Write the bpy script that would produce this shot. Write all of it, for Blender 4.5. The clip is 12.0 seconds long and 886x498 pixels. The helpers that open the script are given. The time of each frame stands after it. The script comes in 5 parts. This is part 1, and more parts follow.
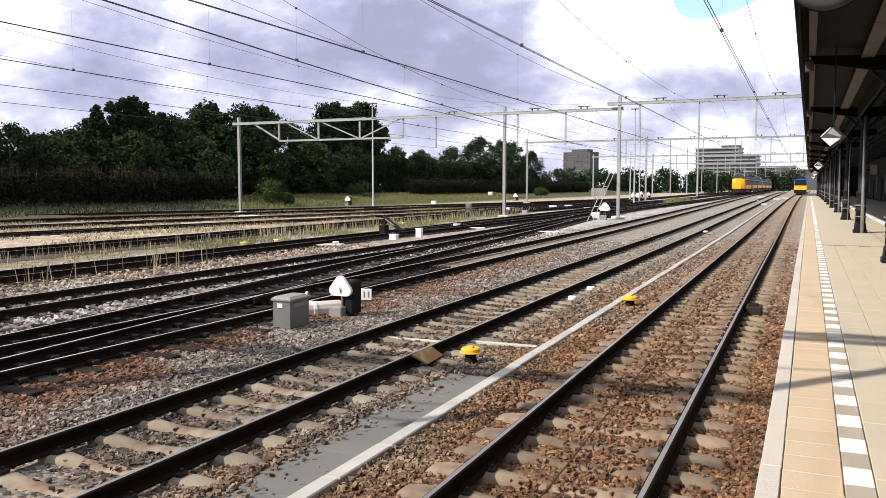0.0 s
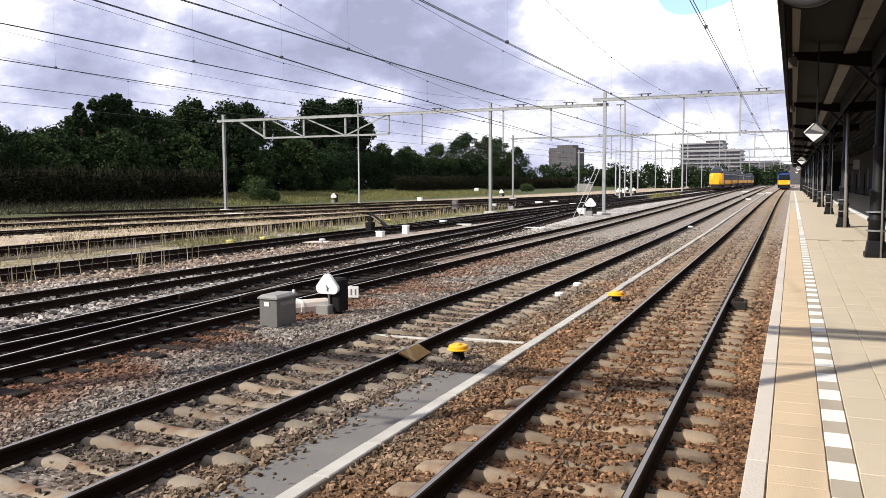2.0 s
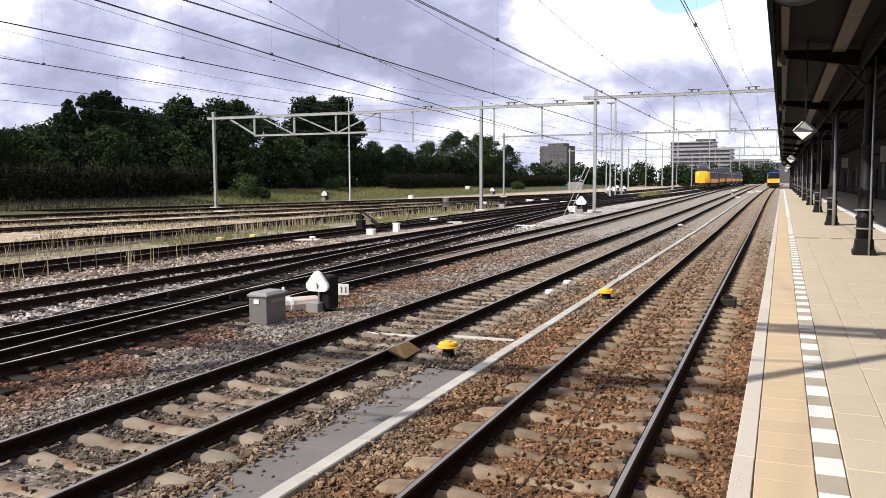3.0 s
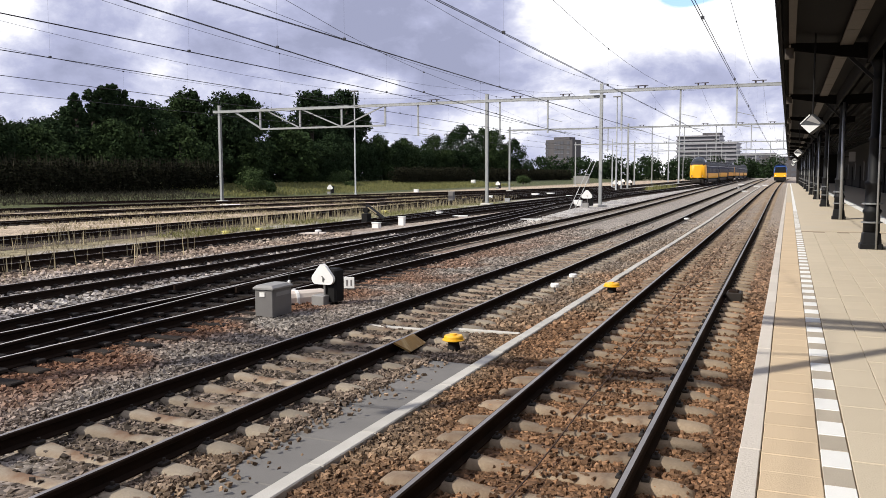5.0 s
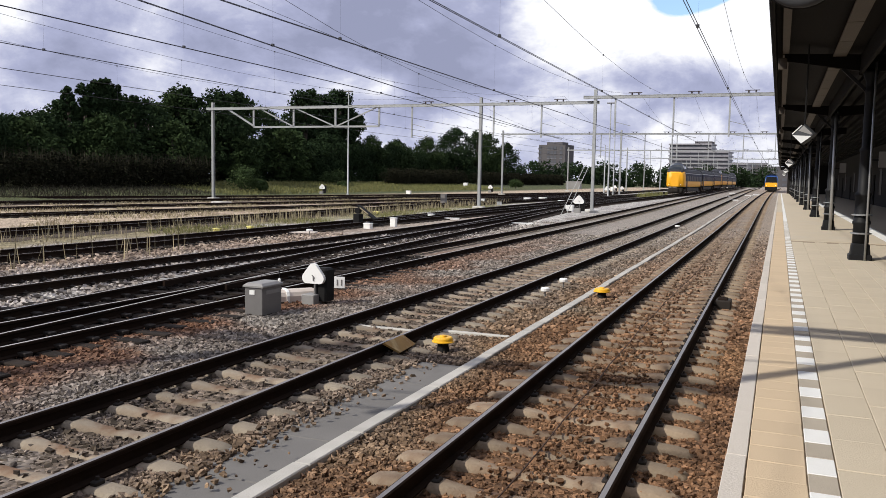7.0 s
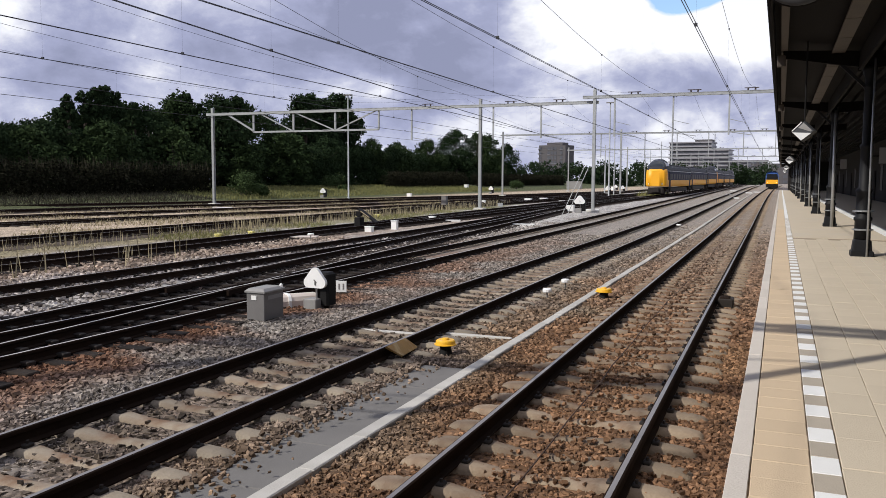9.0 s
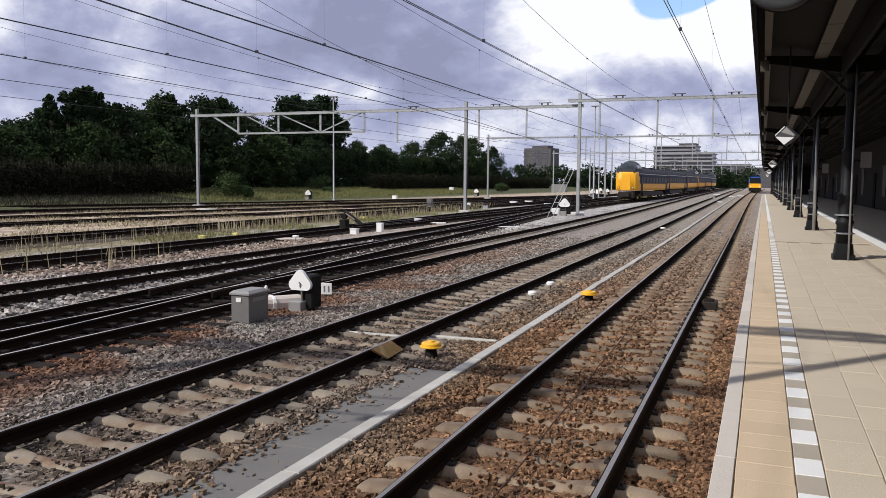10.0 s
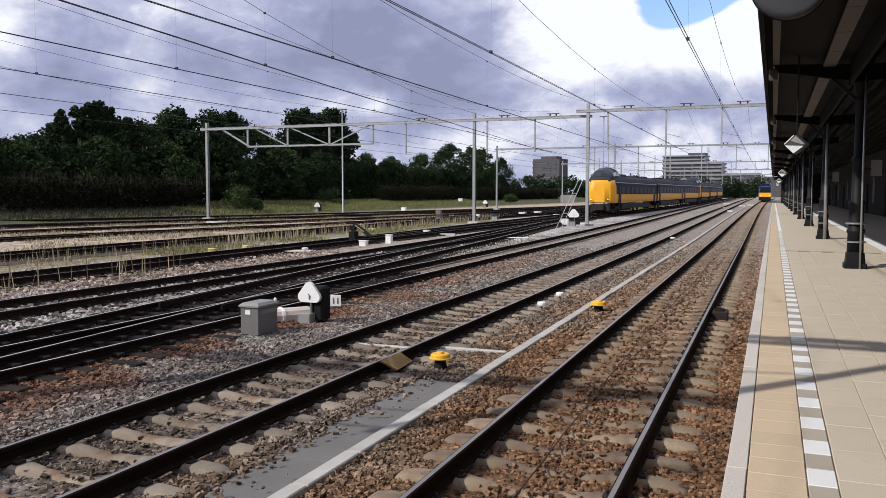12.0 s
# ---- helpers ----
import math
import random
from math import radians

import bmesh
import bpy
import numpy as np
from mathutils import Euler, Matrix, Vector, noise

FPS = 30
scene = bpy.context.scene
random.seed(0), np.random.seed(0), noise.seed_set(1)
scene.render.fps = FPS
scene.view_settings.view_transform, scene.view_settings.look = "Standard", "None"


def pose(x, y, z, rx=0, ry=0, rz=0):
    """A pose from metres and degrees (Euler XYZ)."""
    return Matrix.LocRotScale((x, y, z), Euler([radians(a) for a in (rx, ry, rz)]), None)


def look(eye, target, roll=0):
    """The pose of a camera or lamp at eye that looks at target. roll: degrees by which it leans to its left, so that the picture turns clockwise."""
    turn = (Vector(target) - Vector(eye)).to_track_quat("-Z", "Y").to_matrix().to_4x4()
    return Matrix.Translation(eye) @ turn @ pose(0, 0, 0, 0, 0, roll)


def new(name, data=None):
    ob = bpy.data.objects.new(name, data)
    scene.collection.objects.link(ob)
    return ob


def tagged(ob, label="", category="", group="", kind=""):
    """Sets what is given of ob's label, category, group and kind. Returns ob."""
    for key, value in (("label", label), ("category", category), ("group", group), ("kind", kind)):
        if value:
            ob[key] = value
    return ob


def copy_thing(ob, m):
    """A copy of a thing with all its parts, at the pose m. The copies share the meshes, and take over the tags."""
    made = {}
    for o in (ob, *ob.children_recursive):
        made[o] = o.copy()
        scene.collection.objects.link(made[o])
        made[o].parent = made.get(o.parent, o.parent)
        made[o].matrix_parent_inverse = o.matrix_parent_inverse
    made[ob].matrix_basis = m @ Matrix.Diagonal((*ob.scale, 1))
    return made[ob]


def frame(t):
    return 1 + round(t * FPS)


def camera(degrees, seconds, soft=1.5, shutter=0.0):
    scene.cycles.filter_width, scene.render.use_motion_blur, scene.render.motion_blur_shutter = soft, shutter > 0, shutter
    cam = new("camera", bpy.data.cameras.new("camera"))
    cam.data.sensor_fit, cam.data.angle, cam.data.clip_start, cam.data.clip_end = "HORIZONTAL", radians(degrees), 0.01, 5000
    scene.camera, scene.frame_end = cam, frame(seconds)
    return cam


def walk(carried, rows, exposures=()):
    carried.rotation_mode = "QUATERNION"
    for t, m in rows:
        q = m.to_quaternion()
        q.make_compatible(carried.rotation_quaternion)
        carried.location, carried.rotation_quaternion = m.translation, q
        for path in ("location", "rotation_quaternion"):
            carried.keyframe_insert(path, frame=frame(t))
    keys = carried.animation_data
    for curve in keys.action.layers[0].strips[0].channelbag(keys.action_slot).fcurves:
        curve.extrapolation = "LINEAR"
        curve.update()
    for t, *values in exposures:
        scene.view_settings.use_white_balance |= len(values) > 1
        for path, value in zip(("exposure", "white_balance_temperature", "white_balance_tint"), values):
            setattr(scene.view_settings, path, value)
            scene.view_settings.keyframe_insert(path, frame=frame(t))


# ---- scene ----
cam = camera(57.14, 12.0, soft=0.85)
walk(cam, [
    (0, pose(-0.000, -0.000, 2.379, 85.64, 0.05, 23.86)),
    (0.5, pose(-0.011, -0.029, 2.382, 84.85, 0.08, 24.03)),
    (1, pose(-0.002, -0.015, 2.406, 86.20, 0.36, 23.84)),
    (1.5, pose(0.002, -0.000, 2.393, 85.76, 0.24, 23.13)),
    (2, pose(-0.004, -0.009, 2.396, 85.38, 0.33, 22.88)),
    (2.5, pose(0.012, 0.023, 2.390, 85.12, -0.28, 21.75)),
    (3, pose(0.007, 0.005, 2.384, 85.24, 0.26, 22.25)),
    (3.2, pose(0.009, 0.008, 2.387, 84.65, 0.08, 22.41)),
    (4.8, pose(-0.004, -0.015, 2.365, 84.83, 0.57, 22.85)),
    (5, pose(0.005, 0.004, 2.372, 84.81, 0.20, 22.64)),
    (5.5, pose(-0.008, -0.013, 2.368, 84.91, -0.13, 22.64)),
    (6, pose(-0.005, 0.001, 2.366, 84.67, -0.48, 22.20)),
    (6.5, pose(-0.002, -0.020, 2.377, 84.78, -0.57, 23.31)),
    (7, pose(0.001, -0.002, 2.361, 84.98, -1.09, 22.12)),
    (8.8, pose(0.004, 0.008, 2.381, 85.39, -0.15, 21.82)),
    (9, pose(0.005, 0.009, 2.371, 85.12, -0.23, 22.16)),
    (9.5, pose(0.007, 0.021, 2.367, 85.39, -0.57, 21.18)),
    (10, pose(-0.003, 0.003, 2.371, 85.30, -0.47, 21.13)),
    (10.5, pose(-0.004, -0.001, 2.367, 85.46, -0.32, 21.49)),
    (11, pose(0.013, 0.025, 2.362, 85.74, -0.72, 20.82)),
    (11.5, pose(0.018, 0.021, 2.365, 85.93, -0.20, 21.57)),
    (12, pose(0.005, 0.014, 2.366, 86.10, -0.06, 21.76)),
], exposures=[(0, 0.06, 6450, 10), (3, 0.01, 6400, 10), (6, -0.26, 6280, 10), (9, -0.46, 6130, 11), (12, -0.49, 6030, 12)])

# ---- light ----
SUN = Vector((-0.69, -0.83, 0.86)).normalized()      # towards the sun
ELEV = math.asin(SUN.z)
scene.view_settings.exposure = 0.0
sun_data = bpy.data.lights.new("sun", "SUN")
sun_data.energy, sun_data.angle, sun_data.color = 5.2, radians(0.6), (1.0, 0.93, 0.81)
sun = new("sun", sun_data)
sun.matrix_world = look(SUN * 50, (0, 0, 0))


def build_world():
    """Blue sky behind broken cumulus, grey below and white where the sun strikes."""
    world = bpy.data.worlds.new("sky")
    scene.world = world
    world.use_nodes = True
    n, l = world.node_tree.nodes, world.node_tree.links
    n.clear()
    out, bg = n.new("ShaderNodeOutputWorld"), n.new("ShaderNodeBackground")
    sky = n.new("ShaderNodeTexSky")
    sky.sky_type, sky.sun_disc = "NISHITA", False
    sky.sun_elevation, sky.sun_rotation = ELEV, math.atan2(SUN.x, SUN.y)
    sky.air_density, sky.dust_density, sky.ozone_density = 1.0, 1.2, 1.5
    tc, sep = n.new("ShaderNodeTexCoord"), n.new("ShaderNodeSeparateXYZ")
    l.new(tc.outputs["Generated"], sep.inputs[0])

    def op(kind, a, b):
        m = n.new("ShaderNodeMath")
        m.operation = kind
        for i, v in enumerate((a, b)):
            if isinstance(v, (int, float)):
                m.inputs[i].default_value = v
            else:
                l.new(v, m.inputs[i])
        return m.outputs[0]

    comb = n.new("ShaderNodeCombineXYZ")
    for k in (0, 1):
        l.new(sep.outputs[k], comb.inputs[k])
    l.new(op("MULTIPLY", sep.outputs["Z"], 1.7), comb.inputs[2])

    def cloud(scale, detail, rough, offset, distort=0.3):
        m, t = n.new("ShaderNodeMapping"), n.new("ShaderNodeTexNoise")
        m.inputs["Location"].default_value = offset
        l.new(comb.outputs[0], m.inputs[0])
        l.new(m.outputs[0], t.inputs["Vector"])
        t.inputs["Scale"].default_value, t.inputs["Detail"].default_value = scale, detail
        t.inputs["Roughness"].default_value, t.inputs["Distortion"].default_value = rough, distort
        return t.outputs["Fac"]

    def ramp(fac, stops):
        r = n.new("ShaderNodeValToRGB")
        while len(r.color_ramp.elements) < len(stops):
            r.color_ramp.elements.new(0.5)
        for e, (p, c) in zip(r.color_ramp.elements, stops):
            e.position, e.color = p, (*c, 1)
        l.new(fac, r.inputs[0])
        return r.outputs[0]

    def mass(direction, radius, amount):
        """A cloud mass round one direction of the sky, flattened like the noise; fades out at its radius."""
        d = n.new("ShaderNodeVectorMath")
        d.operation = "DISTANCE"
        l.new(comb.outputs[0], d.inputs[0])
        d.inputs[1].default_value = (direction[0], direction[1], direction[2] * 1.7)
        r = n.new("ShaderNodeMapRange")
        r.interpolation_type = "SMOOTHSTEP"
        l.new(d.outputs["Value"], r.inputs["Value"])
        r.inputs["From Min"].default_value, r.inputs["From Max"].default_value = radius, radius * 0.15
        r.inputs["To Min"].default_value, r.inputs["To Max"].default_value = 0.0, amount
        return r.outputs["Result"]

    def total(values):
        out_value = values[0]
        for v in values[1:]:
            out_value = op("ADD", out_value, v)
        return out_value

    # the blue gap between two cumulus heads
    ragged = op("MULTIPLY_ADD", cloud(10.0, 10, 0.58, (2.2, 4.1, 1.3), 0.3), 0.40)
    ragged.node.inputs[2].default_value = -0.20
    gap = total([cloud(2.4, 9, 0.56, (5.2, 1.9, 0.7)), ragged, mass((-0.092, 0.975, 0.210), 0.085, -0.34), mass((-0.07, 0.965, 0.25), 0.13, -0.30),
                 mass((-0.022, 0.983, 0.170), 0.12, 0.5), mass((-0.5, 0.85, 0.14), 0.7, 0.18), mass((-0.16, 0.967, 0.15), 0.10, 0.2)])
    cover = ramp(gap, [(0.33, (0, 0, 0)), (0.40, (1, 1, 1))])
    billow = op("MULTIPLY_ADD", cloud(5.5, 12, 0.60, (1.7, 5.2, 0.3), 0.35), 0.80)
    billow.node.inputs[2].default_value = -0.40
    puffs = op("MULTIPLY_ADD", cloud(14.0, 9, 0.62, (3.1, 0.4, 2.2), 0.2), 0.42)
    puffs.node.inputs[2].default_value = -0.21
    tone = total([cloud(2.0, 4, 0.5, (6.6, 2.9, 0.0), 0.4), billow, puffs,
                  mass((-0.165, 0.967, 0.182), 0.17, 0.30), mass((-0.235, 0.952, 0.175), 0.10, 0.20), mass((-0.02, 0.983, 0.180), 0.12, 0.30),
                  mass((-0.731, 0.656, 0.195), 0.20, 0.09), mass((-0.53, 0.822, 0.24), 0.16, 0.06), mass((-0.20, 0.97, 0.065), 0.14, 0.06),
                  mass((-0.69, 0.715, 0.128), 0.19, -0.13), mass((-0.40, 0.90, 0.155), 0.22, -0.12), mass((-0.13, 0.98, 0.120), 0.11, -0.13), mass((-0.31, 0.935, 0.215), 0.12, 0.02),
                  mass((-0.483, 0.868, 0.118), 0.07, 0.17), mass((-0.43, 0.895, 0.105), 0.05, 0.20), mass((-0.64, 0.755, 0.106), 0.09, 0.15)])
    shade = ramp(tone, [(0.28, (0.42, 0.44, 0.61)), (0.42, (0.56, 0.58, 0.79)), (0.52, (0.80, 0.81, 0.98)), (0.58, (1.08, 1.07, 1.15)), (0.66, (1.42, 1.40, 1.40))])
    gain = n.new("ShaderNodeMix")
    gain.data_type, gain.blend_type = "RGBA", "MULTIPLY"
    gain.inputs["Factor"].default_value = 1.0
    gain.inputs["B"].default_value = (0.25, 0.25, 0.25, 1)
    l.new(sky.outputs[0], gain.inputs["A"])
    mix = n.new("ShaderNodeMix")
    mix.data_type = "RGBA"
    l.new(cover, mix.inputs["Factor"])
    l.new(gain.outputs["Result"], mix.inputs["A"])
    l.new(shade, mix.inputs["B"])
    l.new(mix.outputs["Result"], bg.inputs["Color"])
    bg.inputs["Strength"].default_value = 1.0
    l.new(bg.outputs[0], out.inputs[0])


build_world()

# ---- materials ----


def mat(name, a, b=None, scale=8.0, rough=0.7, metal=0.0, bump=0.15, fine=60.0, vary=0.0, spots=None, spot_scale=1.2, island=False, spec=0.5):
    """Two colours mixed by coarse and fine noise in metres, with relief; spots: a third colour in patches."""
    m = bpy.data.materials.new(name)
    m.use_nodes = True
    n, l = m.node_tree.nodes, m.node_tree.links
    p = n["Principled BSDF"]
    b = b or tuple(c * 0.75 for c in a)
    tc = n.new("ShaderNodeTexCoord")

    def noise_node(s, detail=4.0):
        t = n.new("ShaderNodeTexNoise")
        l.new(tc.outputs["Object"], t.inputs["Vector"])
        t.inputs["Scale"].default_value, t.inputs["Detail"].default_value = s, detail
        return t.outputs["Fac"]

    coarse, grain = noise_node(scale), noise_node(fine, 3.0)
    add = n.new("ShaderNodeMath")
    add.operation = "MULTIPLY_ADD"
    l.new(grain, add.inputs[0])
    add.inputs[1].default_value = 0.5
    sub = n.new("ShaderNodeMath")
    sub.operation = "MULTIPLY_ADD"
    l.new(coarse, sub.inputs[0])
    sub.inputs[1].default_value, sub.inputs[2].default_value = 1.3, -0.42
    l.new(sub.outputs[0], add.inputs[2])
    mix = n.new("ShaderNodeMix")
    mix.data_type = "RGBA"
    l.new(add.outputs[0], mix.inputs["Factor"])
    mix.inputs["A"].default_value, mix.inputs["B"].default_value = (*a, 1), (*b, 1)
    col = mix.outputs["Result"]
    if spots:
        r = n.new("ShaderNodeValToRGB")
        r.color_ramp.elements[0].position, r.color_ramp.elements[1].position = 0.5, 0.66
        l.new(noise_node(spot_scale, 6.0), r.inputs[0])
        m2 = n.new("ShaderNodeMix")
        m2.data_type = "RGBA"
        l.new(r.outputs[0], m2.inputs["Factor"])
        l.new(col, m2.inputs["A"])
        m2.inputs["B"].default_value = (*spots, 1)
        col = m2.outputs["Result"]
    if vary:
        src = n.new("ShaderNodeNewGeometry").outputs["Random Per Island"] if island else n.new("ShaderNodeObjectInfo").outputs["Random"]
        k = n.new("ShaderNodeMath")
        k.operation = "MULTIPLY_ADD"
        l.new(src, k.inputs[0])
        k.inputs[1].default_value, k.inputs[2].default_value = 2 * vary, 1 - vary
        h = n.new("ShaderNodeHueSaturation")
        l.new(k.outputs[0], h.inputs["Value"])
        l.new(col, h.inputs["Color"])
        col = h.outputs[0]
    l.new(col, p.inputs["Base Color"])
    p.inputs["Roughness"].default_value, p.inputs["Metallic"].default_value = rough, metal
    p.inputs["Specular IOR Level"].default_value = spec
    if bump:
        bn = n.new("ShaderNodeBump")
        bn.inputs["Strength"].default_value, bn.inputs["Distance"].default_value = bump, 0.02
        l.new(grain, bn.inputs["Height"])
        l.new(bn.outputs[0], p.inputs["Normal"])
    return m


def glow(name, colour, strength):
    m = bpy.data.materials.new(name)
    m.use_nodes = True
    p = m.node_tree.nodes["Principled BSDF"]
    p.inputs["Base Color"].default_value = (*colour, 1)
    p.inputs["Emission Color"].default_value = (*colour, 1)
    p.inputs["Emission Strength"].default_value = strength
    return m


def glass(name, tint=(0.02, 0.025, 0.03)):
    m = bpy.data.materials.new(name)
    m.use_nodes = True
    p = m.node_tree.nodes["Principled BSDF"]
    p.inputs["Base Color"].default_value = (*tint, 1)
    p.inputs["Roughness"].default_value = 0.06
    return m


def ground_mat(name, stones):
    """Yard ground: brown rust-dusted ballast by the platform, grey ballast further out, dry grass and turf beyond the sidings.
    The bands follow the distance from the platform (object x), broken up by noise."""
    m = bpy.data.materials.new(name)
    m.use_nodes = True
    n, l = m.node_tree.nodes, m.node_tree.links
    p = n["Principled BSDF"]
    tc, sep = n.new("ShaderNodeTexCoord"), n.new("ShaderNodeSeparateXYZ")
    l.new(tc.outputs["Object"], sep.inputs[0])

    def nz(s, d=5.0, dist=0.0):
        t = n.new("ShaderNodeTexNoise")
        l.new(tc.outputs["Object"], t.inputs["Vector"])
        t.inputs["Scale"].default_value, t.inputs["Detail"].default_value, t.inputs["Distortion"].default_value = s, d, dist
        return t.outputs["Fac"]

    def ma(a, k, c):
        t = n.new("ShaderNodeMath")
        t.operation = "MULTIPLY_ADD"
        l.new(a, t.inputs[0])
        t.inputs[1].default_value = k
        if isinstance(c, (int, float)):
            t.inputs[2].default_value = c
        else:
            l.new(c, t.inputs[2])
        return t.outputs[0]

    def ramp(fac, stops, interp="LINEAR"):
        r = n.new("ShaderNodeValToRGB")
        r.color_ramp.interpolation = interp
        while len(r.color_ramp.elements) < len(stops):
            r.color_ramp.elements.new(0.5)
        for e, (q, c) in zip(r.color_ramp.elements, stops):
            e.position, e.color = q, (*c, 1)
        l.new(fac, r.inputs[0])
        return r.outputs[0]

    def mix(f, a, b, kind="MIX"):
        t = n.new("ShaderNodeMix")
        t.data_type, t.blend_type = "RGBA", kind
        for key, v in (("Factor", f), ("A", a), ("B", b)):
            if isinstance(v, float):
                t.inputs[key].default_value = v
            elif isinstance(v, tuple):
                t.inputs[key].default_value = (*v, 1)
            else:
                l.new(v, t.inputs[key])
        return t.outputs["Result"]

    # distance from the platform, wavering: 0 at the platform, 1 at 100 m
    wander = ma(nz(0.35, 4.0), 0.05, -0.025)
    far = ma(sep.outputs["X"], -0.01, wander)
    base = ramp(far, [(0.0, BAL["brown"]), (0.033, BAL["brown"]), (0.040, BAL["tan"]), (0.048, BAL["mixed"]), (0.062, BAL["mixed"]), (0.070, BAL["grey"]),
                      (0.118, BAL["grey"]), (0.128, BAL["pale"]), (0.165, BAL["pale"]), (0.178, BAL["dust"]), (0.205, BAL["dust"]), (0.213, BAL["pale"]), (0.230, BAL["pale"]), (0.240, BAL["weedy"]), (0.258, BAL["weedy"]), (0.285, BAL["straw"]), (0.40, BAL["straw"]),
                      (0.50, BAL["straw"]), (0.56, BAL["turf"]), (1.0, BAL["turf"])])
    rust = ramp(nz(0.45, 6.0, 0.4), [(0.32, (0, 0, 0)), (0.44, (1, 1, 1))])
    band = ramp(far, [(0.0, (0.35,) * 3), (0.06, (0.2,) * 3), (0.076, (0.10,) * 3), (0.083, (0.85,) * 3), (0.088, (1.0,) * 3), (0.10, (0.9,) * 3), (0.13, (0.25,) * 3), (0.24, (0.3,) * 3), (0.3, (0.0,) * 3)])
    base = mix(1.0, base, ramp(nz(1.3, 5.0, 0.3), [(0.32, (0.66, 0.66, 0.66)), (0.5, (1.0, 1.0, 1.0)), (0.68, (1.28, 1.27, 1.25))]), "MULTIPLY")
    near = ramp(ma(sep.outputs["Y"], 0.01, 0.0), [(0.0, (1, 1, 1)), (0.27, (1, 1, 1)), (0.42, (0.12, 0.12, 0.12))])
    col = mix(mix(1.0, mix(1.0, rust, band, "MULTIPLY"), near, "MULTIPLY"), base, BAL["rust"])
    # Inner ballast is blended towards one paler grey-brown with distance along y.
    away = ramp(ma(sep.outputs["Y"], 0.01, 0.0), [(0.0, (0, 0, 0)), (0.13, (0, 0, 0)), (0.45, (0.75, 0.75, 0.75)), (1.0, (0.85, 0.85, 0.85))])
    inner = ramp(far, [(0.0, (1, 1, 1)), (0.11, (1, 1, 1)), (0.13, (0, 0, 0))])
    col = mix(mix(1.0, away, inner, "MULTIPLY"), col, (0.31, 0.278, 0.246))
    if stones:
        rnd = n.new("ShaderNodeNewGeometry").outputs["Random Per Island"]
        col = mix(1.0, col, ramp(rnd, [(0.0, (0.34, 0.32, 0.30)), (0.5, (0.95, 0.93, 0.90)), (0.85, (1.38, 1.36, 1.33)), (1.0, (1.95, 1.9, 1.85))]), "MULTIPLY")
        height = nz(90.0, 3.0)
        strength = 0.3
    else:
        v = n.new("ShaderNodeTexVoronoi")
        l.new(tc.outputs["Object"], v.inputs["Vector"])
        v.inputs["Scale"].default_value = 16.0
        cell = ramp(v.outputs["Color"], [(0.0, (0.40, 0.39, 0.37)), (0.55, (0.95, 0.94, 0.92)), (1.0, (1.75, 1.72, 1.68))])
        col = mix(1.0, col, cell, "MULTIPLY")
        height = v.outputs["Distance"]
        strength = 0.9
    l.new(col, p.inputs["Base Color"])
    p.inputs["Roughness"].default_value = 0.92
    p.inputs["Specular IOR Level"].default_value = 0.25
    bn = n.new("ShaderNodeBump")
    bn.inputs["Strength"].default_value, bn.inputs["Distance"].default_value = strength, 0.03
    bn.invert = not stones
    l.new(height, bn.inputs["Height"])
    l.new(bn.outputs[0], p.inputs["Normal"])
    return m


